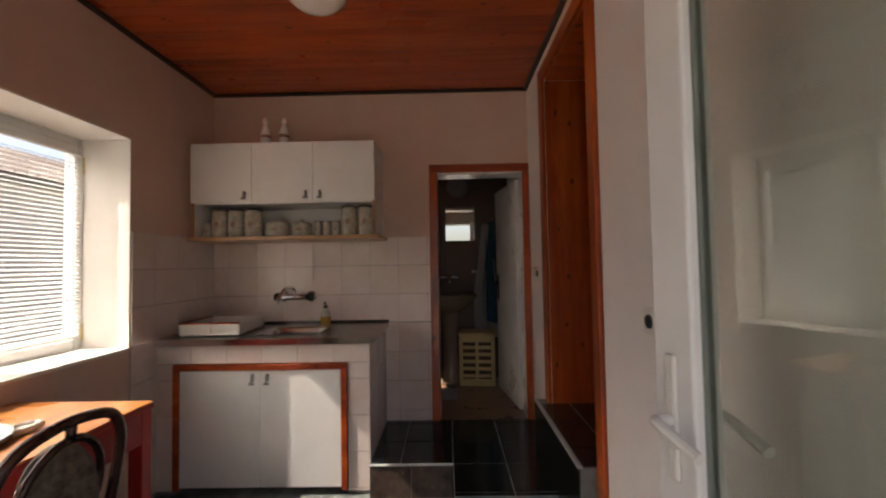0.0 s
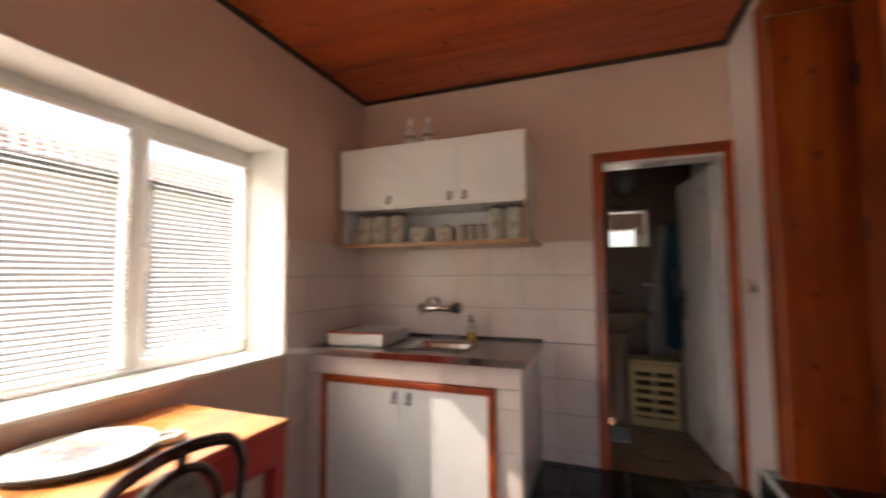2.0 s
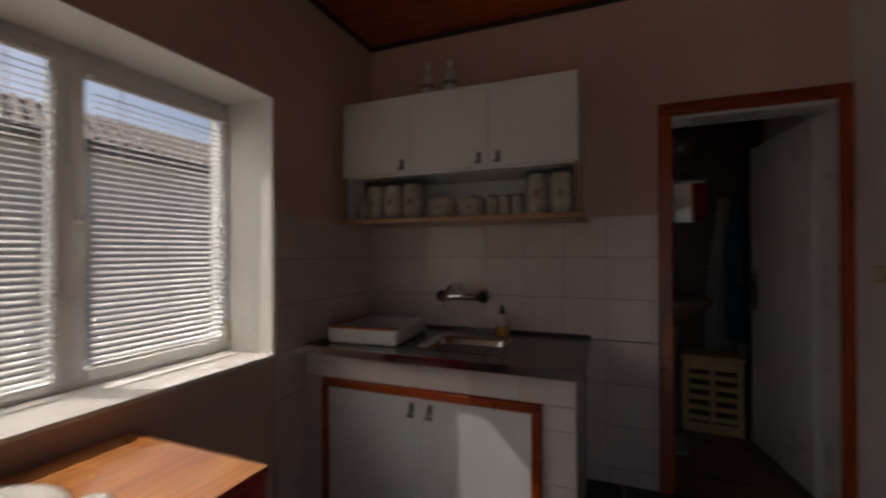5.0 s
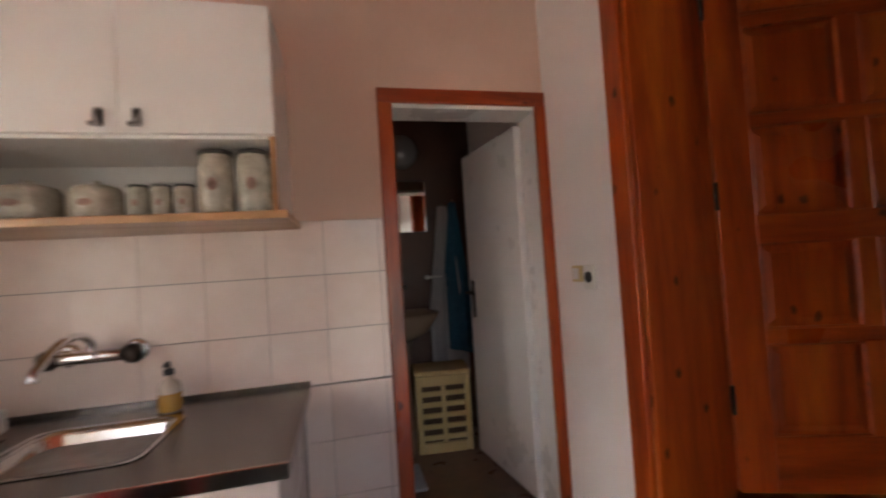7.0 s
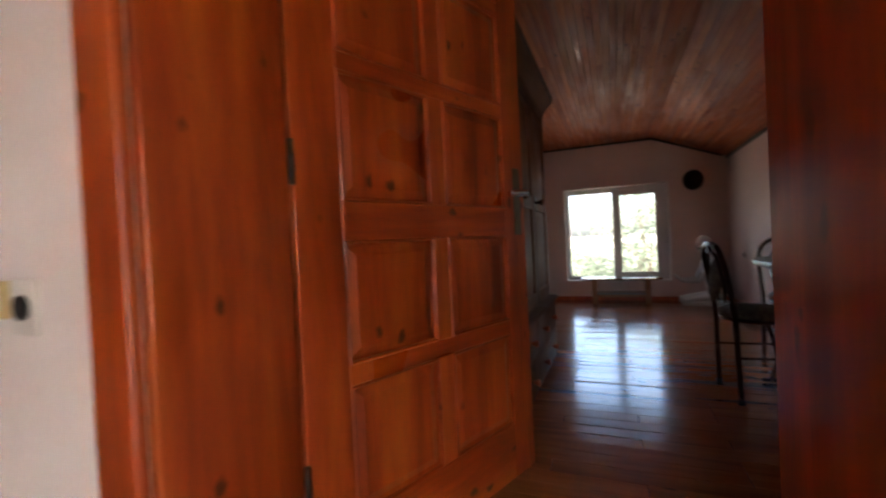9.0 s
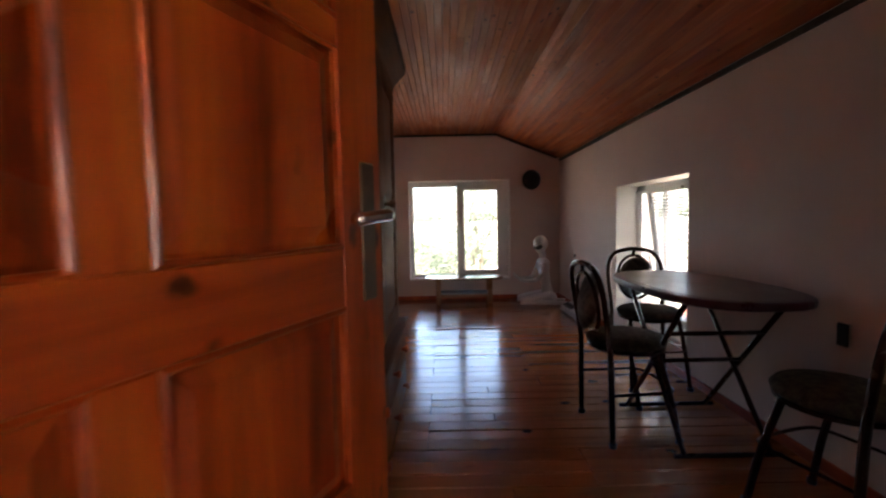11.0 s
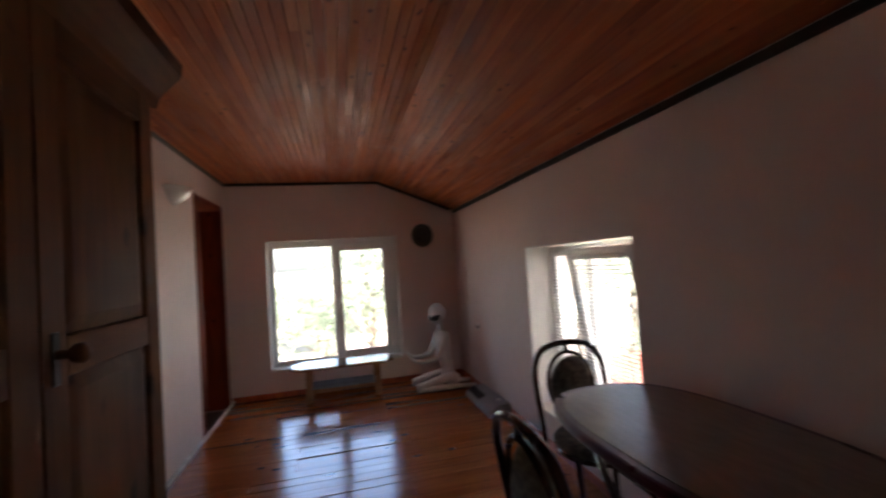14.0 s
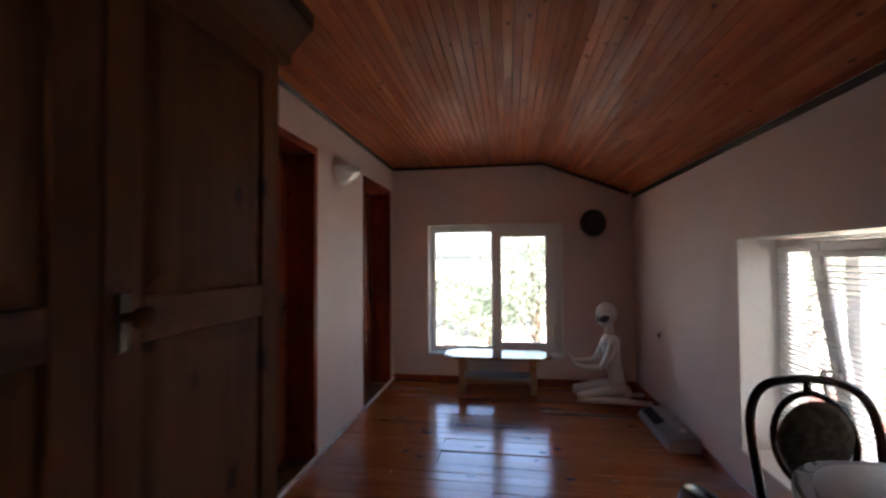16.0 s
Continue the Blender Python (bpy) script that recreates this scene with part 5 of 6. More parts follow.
for k in range(3):
    a, b = WX0 + 0.003 + k * (DW + 0.003), WX0 + 0.003 + k * (DW + 0.003) + DW
    st = 0.075
    d = part("door", B(((a, WF + 0.0186, 0.91), (b, WF + 0.0212, WT - 0.004))), WARD_Z, wr)
    for x0, x1 in ((a, a + st), (b - st, b)):
        part("stile", B(((x0, WF, 0.91), (x1, WF + 0.0182, WT - 0.004)), bevel=0.003), WARD_Z, d)
    for z0, z1 in ((0.91, 0.99), (1.50, 1.58), (WT - 0.09, WT - 0.004)):
        part("rail", B(((a + st, WF, z0), (b - st, WF + 0.0182, z1)), bevel=0.003), WARD_X, d)
    for z0, z1 in ((0.99, 1.50), (1.58, WT - 0.09)):
        bm = bmesh.new()
        x0, x1, e = a + st, b - st, 0.035
        va = [bm.verts.new((x, WF + 0.014, z)) for x, z in ((x0, z0), (x1, z0), (x1, z1), (x0, z1))]
        vb = [bm.verts.new((x, WF + 0.004, z)) for x, z in ((x0 + e, z0 + e), (x1 - e, z0 + e), (x1 - e, z1 - e), (x0 + e, z1 - e))]
        vc = [bm.verts.new((x, WF + 0.018, z)) for x, z in ((x0, z0), (x1, z0), (x1, z1), (x0, z1))]
        for q in range(4):
            bm.faces.new((va[q], va[(q + 1) % 4], vb[(q + 1) % 4], vb[q]))
            bm.faces.new((va[q], va[(q + 1) % 4], vc[(q + 1) % 4], vc[q]))
        bm.faces.new(vb)
        bm.faces.new(vc)
        part("panel", bm, WARD_Z, d, "fielded panel")
    hx = a + 0.035
    bm = B(((hx - 0.012, WF - 0.004, 1.49), (hx + 0.012, WF, 1.59)), bevel=0.003)
    part("key_plate", bm, DARK_METAL, d, "dark metal key plate")
    bm = bmesh.new()
    lathe(bm, [(0, 0), (0.009, 0), (0.009, 0.018), (0.019, 0.028), (0.02, 0.042), (0.012, 0.05), (0, 0.051)], 16)
    bmesh.ops.transform(bm, matrix=Matrix.Translation((hx + 0.002, WF - 0.004, 1.548)) @ Matrix.Rotation(radians(90), 4, "X"), verts=bm.verts)
    part("knob", bm, WARD_X, d, "turned dark wooden knob", smooth=True)
for row, (z0, z1) in enumerate(((0.475, 0.665), (0.675, 0.872))):
    for k in range(2):
        w = (WX1 - WX0 - 0.02) / 2
        a = WX0 + 0.006 + k * (w + 0.006)
        dr = part("drawer", B(((a, WF - 0.035, z0), (a + w, WF + 0.02, z1)), bevel=0.008, seg=3), WARD_X, wr, "pine drawer front with rounded edges")
        for q in (0.25, 0.75):
            bm = bmesh.new()
            lathe(bm, [(0, 0), (0.010, 0), (0.010, 0.012), (0.018, 0.02), (0.019, 0.03), (0.01, 0.036), (0, 0.036)], 14)
            bmesh.ops.transform(bm, matrix=Matrix.Translation((a + w * q, WF - 0.035, (z0 + z1) / 2)) @ Matrix.Rotation(radians(90), 4, "X"), verts=bm.verts)
            part("knob", bm, DOOR_X, dr, "turned reddish wooden knob", smooth=True)

cover = tagged(part("folded_cover", B(((3.05, 3.06, WT + 0.001), (3.90, 3.50, WT + 0.20)), bevel=0.03, seg=3), mottled("blue_grey_cloth", (0.05, 0.06, 0.075), (0.08, 0.095, 0.115), 9, 0.9, bump_scale=25, bump_s=0.5)), "dark blue-grey folded cover on top of the wardrobe", "cover")

# oval folding table
ot = thing("oval_table", "oval walnut-coloured folding table on crossed steel legs", "table")
cx, cy, hl, hw = 3.58, 1.505, 0.525, 0.30
outline = []
for k in range(48):
    a = 2 * math.pi * k / 48
    c, s = math.cos(a), math.sin(a)
    outline.append((cx + hl * math.copysign(abs(c) ** 0.72, c), cy + hw * math.copysign(abs(s) ** 0.72, s)))
inset = [(cx + (x - cx) * (1 - 0.034 / hl), cy + (y - cy) * (1 - 0.034 / hw)) for x, y in outline]
part("tabletop", extrude_outline(bmesh.new(), inset, 1.1385, 1.1400), OVAL_W, ot, "glossy speckled walnut laminate top")
part("edge_band", extrude_outline(bmesh.new(), outline, 1.104, 1.138, 0.011), mottled("dark_red_edge", (0.085, 0.016, 0.030), (0.12, 0.026, 0.042), 10, 0.3), ot, "dark red rounded edge", smooth=False)
for k, (y, s) in enumerate(((1.285, 1), (1.715, 1), (1.31, -1), (1.69, -1))):
    bm = bmesh.new()
    tube(bm, [(cx - 0.30 * s, y, 1.105), (cx + 0.26 * s, y, HF + 0.014)], 0.0125, 10)
    part("leg", bm, TUBE_METAL, ot, smooth=True)
for x, z, y0, y1 in ((cx + 0.26, HF + 0.014, 1.24, 1.76), (cx - 0.26, HF + 0.014, 1.265, 1.735), (cx - 0.30, 1.104, 1.285, 1.715), (cx + 0.30, 1.104, 1.31, 1.69), (cx - 0.02, 0.76, 1.285, 1.715), (cx - 0.16, 0.93, 1.285, 1.715)):
    bm = bmesh.new()
    tube(bm, [(x, y0, z), (x, y1, z)], 0.011, 10)
    part("crossbar", bm, TUBE_METAL, ot, smooth=True)

# low table before the end window
ct = thing("coffee_table", "low wooden table with cut corners and a lower shelf", "table")
x0, x1, y0, y1, e = 6.80, 7.17, 1.985, 2.985, 0.10
part("tabletop", extrude_outline(bmesh.new(), [(x0 + e, y0), (x1 - e, y0), (x1, y0 + e), (x1, y1 - e), (x1 - e, y1), (x0 + e, y1), (x0, y1 - e), (x0, y0 + e)], 0.718, 0.744, 0.004), wood("polished_bench_top", (0.20, 0.09, 0.035), (0.32, 0.16, 0.07), (0.42, 0.23, 0.11), grain=(1, 0.1, 1), rough=0.14, coat=0.7, knots=False), ct, "polished top")
part("shelf", B(((x0 + 0.06, y0 + 0.17, 0.525), (x1 - 0.06, y1 - 0.17, 0.545)), bevel=0.003), mottled("shelf_glass_grey", (0.22, 0.25, 0.28), (0.30, 0.33, 0.36), 5, 0.1), ct, "smooth grey shelf")
for x in (x0 + 0.05, x1 - 0.10):
    for y in (y0 + 0.14, y1 - 0.20):
        part("leg", B(((x, y, HF), (x + 0.05, y + 0.06, 0.717)), bevel=0.005, seg=2), BENCH_W, ct)
part("shelf_rail", B(((x0 + 0.055, y0 + 0.201, 0.49), (x0 + 0.085, y1 - 0.201, 0.524)), bevel=0.003), BENCH_W, ct)

# kneeling figure, one plain mesh
fg = bmesh.new()


def blob(c, r, n=14):
    res = bmesh.ops.create_uvsphere(fg, u_segments=n, v_segments=n - 4, radius=1.0)
    for v in res["verts"]:
        v.co = Vector((c[0] + v.co.x * r[0], c[1] + v.co.y * r[1], c[2] + v.co.z * r[2]))


def limb(pts, radii):
    line = smooth_line(pts, 4)
    n = len(line)
    rs = [np.interp(i / (n - 1) * (len(radii) - 1), range(len(radii)), radii) for i in range(n)]
    tube(fg, line, 0.05, 12, radii=[float(r) for r in rs])


bx0, by0 = 6.78, 1.50
limb([(bx0, by0 - 0.06, 0.50), (bx0, by0 - 0.04, 0.63), (bx0, by0 - 0.01, 0.79), (bx0, by0, 0.93), (bx0, by0, 0.98)], [0.082, 0.060, 0.070, 0.085, 0.04])
blob((bx0, by0 - 0.09, 0.485), (0.085, 0.085, 0.07))
limb([(bx0, by0, 0.97), (bx0, by0 + 0.01, 1.05), (bx0, by0 + 0.02, 1.09)], [0.04, 0.033, 0.033])
blob((bx0, by0 + 0.03, 1.165), (0.074, 0.088, 0.095), 18)
limb([(bx0 - 0.008, by0 + 0.035, 1.17), (bx0 - 0.014, by0 + 0.05, 1.11), (bx0 - 0.018, by0 + 0.062, 1.055)], [0.074, 0.058, 0.022])
for turn in (-36, 36):
    # large slanting almond eyes
    a = radians(122 + turn)
    res = bmesh.ops.create_uvsphere(fg, u_segments=14, v_segments=10, radius=1.0)
    for v in res["verts"]:
        v.co = Vector((0.014 * v.co.x, 0.048 * v.co.y, 0.030 * v.co.z))
    tilt_eye = Matrix.Rotation(radians(25 if turn > 0 else -25), 4, "X")
    bmesh.ops.transform(fg, matrix=Matrix.Translation((bx0 - 0.004 + 0.066 * math.cos(a), by0 + 0.036 + 0.068 * math.sin(a), 1.122)) @ Matrix.Rotation(a, 4, "Z") @ tilt_eye, verts=res["verts"])
    for f in {f for v in res["verts"] for f in v.link_faces}:
        f.material_index = 1
for s in (-1, 1):
    limb([(bx0 + 0.09 * s, by0 - 0.08, 0.53), (bx0 + 0.11 * s, by0 + 0.10, 0.51), (bx0 + 0.12 * s, by0 + 0.30, 0.465)], [0.052, 0.042, 0.036])
    limb([(bx0 + 0.12 * s, by0 + 0.30, 0.455), (bx0 + 0.12 * s, by0 + 0.05, 0.445), (bx0 + 0.11 * s, by0 - 0.20, 0.43), (bx0 + 0.11 * s, by0 - 0.30, 0.425)], [0.036, 0.030, 0.023, 0.020])
    limb([(bx0 + 0.12 * s, by0, 0.94), (bx0 + 0.15 * s, by0 + 0.05, 0.82), (bx0 + 0.15 * s, by0 + 0.10, 0.73)], [0.042, 0.034, 0.028])
    limb([(bx0 + 0.15 * s, by0 + 0.10, 0.73), (bx0 + 0.13 * s, by0 + 0.22, 0.715), (bx0 + 0.12 * s, by0 + 0.31, 0.735), (bx0 + 0.11 * s, by0 + 0.35, 0.79)], [0.026, 0.022, 0.02, 0.012])
fig = part("statue", fg, STATUE, None, smooth=True)
tagged(fig, "glossy white kneeling alien figure with dark eyes on the floor", "statue")
fig.data.materials.append(BLACK_PLASTIC)

# floor heater
ht = thing("floor_heater", "grey plastic electric heater lying along the skirting", "heater")
bm = bmesh.new()
prof = [(1.185, 0.405), (1.375, 0.405), (1.39, 0.425), (1.375, 0.465), (1.30, 0.50), (1.20, 0.505), (1.185, 0.49)]
va = [bm.verts.new((5.79, y, z)) for y, z in prof]
vb = [bm.verts.new((6.41, y, z)) for y, z in prof]
for k in range(len(prof)):
    bm.faces.new((va[k], va[(k + 1) % len(prof)], vb[(k + 1) % len(prof)], vb[k]))
bm.faces.new(va)
bm.faces.new(vb[::-1])
bmesh.ops.bevel(bm, geom=bm.edges[:], offset=0.008, segments=2, affect="EDGES", profile=0.5)
part("body", bm, GREY_PLASTIC, ht)
gr = part("grille", B(((6.08, -0.040, 0), (6.38, 0.032, 0.005)), bevel=0.002), BLACK_PLASTIC, ht, "black air grille")
gr.matrix_local = Matrix.Translation((0, 1.340, 0.483)) @ Matrix.Rotation(radians(-25), 4, "X")
for k in range(8):
    part("slat", B(((6.09 + k * 0.036, -0.036, 0.0055), (6.10 + k * 0.036, 0.028, 0.010))), BLACK_PLASTIC, gr)
bm = bmesh.new()
lathe(bm, [(0, 0), (0.02, 0), (0.018, 0.014), (0, 0.015)], 16, (5.90, 1.25, 0.502))
part("knob", bm, WHITE_PLASTIC, ht, "pale control knob", smooth=True)
for x in (5.84, 6.36):
    part("foot", B(((x - 0.02, 1.20, HF), (x + 0.02, 1.36, 0.405))), BLACK_PLASTIC, ht)

# round black loudspeaker on the end wall
sp = thing("wall_speaker", "rounded black loudspeaker on the end wall", "speaker", Matrix.Translation((HX1, 1.555, 1.99)))
bm = bmesh.new()
lathe(bm, [(0, 0), (0.095, 0.0), (0.118, 0.02), (0.122, 0.05), (0.112, 0.078), (0.09, 0.092), (0.082, 0.084), (0.03, 0.088), (0, 0.09)], 28, sx=1.08)
drum = Matrix.Rotation(radians(-90), 4, "Y")
bmesh.ops.transform(bm, matrix=drum, verts=bm.verts)
part("housing", bm, BLACK_PLASTIC, sp, smooth=True)
for z in (-0.06, -0.03, 0.0, 0.03, 0.06):
    l = math.sqrt(0.084 ** 2 - z * z)
    part("grille_bar", B(((-0.097, -l, z - 0.004), (-0.088, l, z + 0.004)), bevel=0.002), DARK_METAL, sp)

# wall uplighter between the inner doors
ul = thing("wall_lamp", "white plaster half-bowl wall lamp between the inner doors", "lamp", Matrix.Translation((5.85, HY1, 2.20)))
bm = bmesh.new()
rings = []
for z, r in ((0.0, 0.03), (0.03, 0.075), (0.07, 0.11), (0.105, 0.135), (0.112, 0.13), (0.10, 0.12), (0.05, 0.06)):
    rings.append([bm.verts.new((r * 1.25 * math.cos(radians(180 + 180 * k / 16)), r * math.sin(radians(180 + 180 * k / 16)) - 0.001, z)) for k in range(17)])
for a, b in zip(rings, rings[1:]):
    for k in range(16):
        bm.faces.new((a[k], a[k + 1], b[k + 1], b[k]))
bm.faces.new(rings[0])
part("shade", bm, CERAMIC, ul, smooth=True)
part("back_plate", B(((-0.05, -0.010, 0.0), (0.05, -0.001, 0.09)), bevel=0.003), CERAMIC, ul)

# skirtings
structure("baseboard", B(((HX0, HY0, HF), (HX1, HY0 + 0.014, HF + 0.055)), ((HX1 - 0.014, HY0 + 0.014, HF), (HX1, HY1, HF + 0.055)), bevel=0.004), DOOR_X, "brown varnished skirting board", "skirting")
structure("floor_edge_strip", B(((4.0, HY1 - 0.022, HF), (HX1 - 0.016, HY1 - 0.001, HF + 0.03)), bevel=0.003), mottled("worn_white_strip", (0.50, 0.42, 0.33), (0.86, 0.84, 0.80), 12, 0.5, detail=6), "worn whitish strip along the floor's edge", "skirting")


# ---------------------------------------------------------------- outside
HOUSE_WALL = mottled("render_grey", (0.36, 0.34, 0.31), (0.44, 0.415, 0.385), 1.5, 0.85, bump_scale=30)
ROOF_TILE = mottled("roof_tile", (0.11, 0.075, 0.06), (0.17, 0.115, 0.09), 6, 0.8, bump_scale=30, bump_s=0.4)
BARK = mottled("bark", (0.06, 0.045, 0.03), (0.12, 0.09, 0.065), 12, 0.9, bump_scale=40, bump_s=0.6)


def leaf_material(name, a, b):
    mat, t, bs = material(name, 0.5)
    geo = t.nodes.new("ShaderNodeNewGeometry")
    r = ramp(t, [(0.0, a), (1.0, b)])
    t.links.new(geo.outputs["Random Per Island"], r.inputs[0])
    t.links.new(r.outputs[0], bs.inputs["Base Color"])
    tr = t.nodes.new("ShaderNodeBsdfTranslucent")
    t.links.new(r.outputs[0], tr.inputs[0])
    mx = t.nodes.new("ShaderNodeMixShader")
    mx.inputs[0].default_value = 0.4
    t.links.new(bs.outputs[0], mx.inputs[1])
    t.links.new(tr.outputs[0], mx.inputs[2])
    t.links.new(mx.outputs[0], t.nodes["Material Output"].inputs[0])
    return mat


LEAF = leaf_material("leaves", (0.12, 0.16, 0.11), (0.23, 0.27, 0.20))


def tree(x, y, base, height, spread, seed, leaves=4200, leaf=1.0):
    rng = random.Random(seed)
    o = thing("tree", "leafy green garden tree seen through the windows", "tree", Matrix.Translation((x, y, base)), "garden trees")
    bm = bmesh.new()
    top = height * 0.62
    tube(bm, smooth_line([(0, 0, 0), (0.05, 0.03, top * 0.4), (-0.06, 0.05, top * 0.75), (0.02, 0.0, top)], 4), 0.1, 8, radii=[float(v) for v in np.linspace(0.13, 0.05, 13)])
    tips = []
    for k in range(9):
        a, h0 = rng.uniform(0, 6.28), rng.uniform(0.35, 0.95) * top
        l = spread * rng.uniform(0.5, 0.9)
        e = Vector((l * math.cos(a), l * math.sin(a), h0 + rng.uniform(0.15, 0.4) * height))
        mid = Vector((0.45 * e.x, 0.45 * e.y, h0 + (e.z - h0) * 0.35))
        pts = smooth_line([(0, 0, h0), mid, e], 4)
        tube(bm, pts, 0.03, 6, radii=[float(v) for v in np.linspace(0.05, 0.012, len(pts))])
        tips += [e, e * 0.5 + mid * 0.5, e + Vector((rng.uniform(-.4, .4), rng.uniform(-.4, .4), rng.uniform(-.2, .5)))]
    tips += [Vector((rng.uniform(-.3, .3), rng.uniform(-.3, .3), top + rng.uniform(0, 0.3) * height)) for _ in range(4)]
    part("trunk", bm, BARK, o, smooth=True)
    vs, fs = [], []
    for k in range(leaves):
        c = rng.choice(tips)
        g = Vector((rng.gauss(0, 0.30), rng.gauss(0, 0.30), rng.gauss(0, 0.24))) * spread * 0.62
        p = c + g
        s = rng.uniform(0.04, 0.085) * leaf
        u = Vector((rng.uniform(-1, 1), rng.uniform(-1, 1), rng.uniform(-1, 1))).normalized()
        w = u.cross(Vector((rng.uniform(-1, 1), rng.uniform(-1, 1), rng.uniform(-1, 1)))).normalized()
        n = len(vs)
        vs += [p - u * s, p + w * s * 0.5, p + u * s, p - w * s * 0.5]
        fs.append((n, n + 1, n + 2, n + 3))
    me = bpy.data.meshes.new("crown")
    me.from_pydata([tuple(v) for v in vs], [], fs)
    me.materials.append(LEAF)
    cr = new("crown", me)
    cr.parent = o
    return o


for x, y, b, h, s, seed in ((15.5, 1.5, -3.2, 6.6, 2.1, 1), (18.0, 3.0, -3.2, 4.1, 1.9, 2), (21.0, 8.4, -3.2, 4.0, 1.9, 3), (13.0, -5.6, -3.2, 6.2, 2.2, 5), (17.5, -6.6, -3.2, 6.6, 2.4, 6), (-6.4, -1.6, -3.2, 3.6, 1.4, 7)):
    tree(x, y, b, h, s, seed)
for x, y, h, s, seed in ((29.0, 3.9, 3.5, 1.7, 11), (32.0, 6.8, 3.9, 2.0, 12), (27.0, 9.2, 3.5, 1.8, 13), (34.0, 0.6, 3.8, 2.0, 14)):
    tree(x, y, -3.2, h, s, seed, 4200, 1.9)

hs = thing("neighbouring_house", "pale rendered house with a tiled roof outside the kitchen window", "house")
part("wall", B(((-14.5, 2.1, -3.2), (-8.7, 22.4, 3.38))), HOUSE_WALL, hs)
# Darker strip added along the house corner as a shallow box.
part("corner_pilaster", B(((-8.9, 2.04, -3.2), (-8.62, 2.42, 3.30)), bevel=0.02), mottled("dark_corner_strip", (0.16, 0.13, 0.11), (0.24, 0.20, 0.17), 4, 0.9), hs, "darker brick corner pier")
bm = bmesh.new()
n = 16
for k in range(n):
    t0, t1 = k / n, (k + 1.12) / n
    for sx in (1, -1):
        p, q = [(-10.4 + sx * 2.3 * (1 - t), 1.45 + 0.9 * t, 3.28 + 1.05 * t) for t in (t0, t1)]
        bm.faces.new([bm.verts.new(v) for v in ((p[0], p[1], p[2] + 0.05), (p[0], 24.5 - p[1], p[2] + 0.05), (q[0], 24.5 - q[1], q[2] + 0.02), (q[0], q[1], q[2] + 0.02))])
    for y0, y1 in ((p[1], q[1]), (24.5 - p[1], 24.5 - q[1])):
        bm.faces.new([bm.verts.new(v) for v in ((-10.4 - 2.3 * (1 - t0), y0, p[2] + 0.05), (-10.4 + 2.3 * (1 - t0), y0, p[2] + 0.05), (-10.4 + 2.3 * (1 - t1), y1, q[2] + 0.02), (-10.4 - 2.3 * (1 - t1), y1, q[2] + 0.02))])
bmesh.ops.solidify(bm, geom=bm.faces[:], thickness=0.05)
rf = part("roof", bm, ROOF_TILE, hs, "weathered brown roof tiles in courses")
vs, fs = [], []
for k in range(n):
    t = (k + 0.4) / n
    for j in range(int((21.4 - 1.8 * t) / 0.24)):
        y, x, z = 1.6 + 0.9 * t + j * 0.24, -8.1 - 2.3 * t, 3.33 + 1.05 * t
        m = len(vs)
        vs += [(x + 0.09, y, z - 0.05), (x + 0.09, y + 0.05, z + 0.03), (x + 0.09, y + 0.10, z - 0.05), (x - 0.12, y, z + 0.04), (x - 0.12, y + 0.05, z + 0.12), (x - 0.12, y + 0.10, z + 0.04)]
        fs += [(m, m + 1, m + 4, m + 3), (m + 1, m + 2, m + 5, m + 4), (m, m + 2, m + 1)]
me = bpy.data.meshes.new("roll_tiles")
me.from_pydata(vs, [], fs)
me.materials.append(ROOF_TILE)
rolls = new("roll_tiles", me)
rolls.parent = rf
tagged(rolls, kind="stuff")
part("eaves", B(((-8.75, 1.55, 3.22), (-8.15, 22.9, 3.29))), TRIM_DARK, hs, "dark timber eaves")
fn = thing("garden_wall", "low concrete garden wall beyond the house", "wall")
part("wall", B(((-16, -14, -3.2), (-15.7, 1.9, -0.3))), mottled("wall_concrete", (0.30, 0.28, 0.25), (0.40, 0.38, 0.34), 2, 0.9), fn)
sr = thing("lean_to", "low lean-to with a red tiled roof below the side window", "shed")
# Tile red is set darker, standing in for partial shade on this roof.
part("roof", B(((6.3, -4.8, -0.62), (10.4, -1.9, -0.50)), bevel=0.02), mottled("red_roof_tile", (0.20, 0.055, 0.035), (0.28, 0.085, 0.055), 6, 0.8, bump_scale=20, bump_s=0.5), sr, "red tiled roof")
part("wall", B(((6.4, -4.7, -3.2), (10.3, -2.0, -0.621))), HOUSE_WALL, sr)
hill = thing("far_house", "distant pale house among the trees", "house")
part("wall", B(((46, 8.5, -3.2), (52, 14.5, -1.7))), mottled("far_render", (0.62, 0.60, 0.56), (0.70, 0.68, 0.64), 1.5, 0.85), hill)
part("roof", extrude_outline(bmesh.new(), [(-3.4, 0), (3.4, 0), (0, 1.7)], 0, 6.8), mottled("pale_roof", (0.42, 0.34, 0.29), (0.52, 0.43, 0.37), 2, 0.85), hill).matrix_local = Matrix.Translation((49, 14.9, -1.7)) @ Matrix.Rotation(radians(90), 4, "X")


# ---------------------------------------------------------------- tiles and boards
TILES = {}


def piece_mesh(name, w, h, t, mat, bevel):
    key = (name, round(w, 3), round(h, 3), round(t, 3))
    if key not in TILES:
        bm = bx(bmesh.new(), (0, 0, 0), (w, h, t), bevel)
        me = bpy.data.meshes.new(name)
        bmesh.ops.recalc_face_normals(bm, faces=bm.faces)
        bm.to_mesh(me)
        bm.free()
        me.materials.append(mat)
        TILES[key] = me
    return TILES[key]


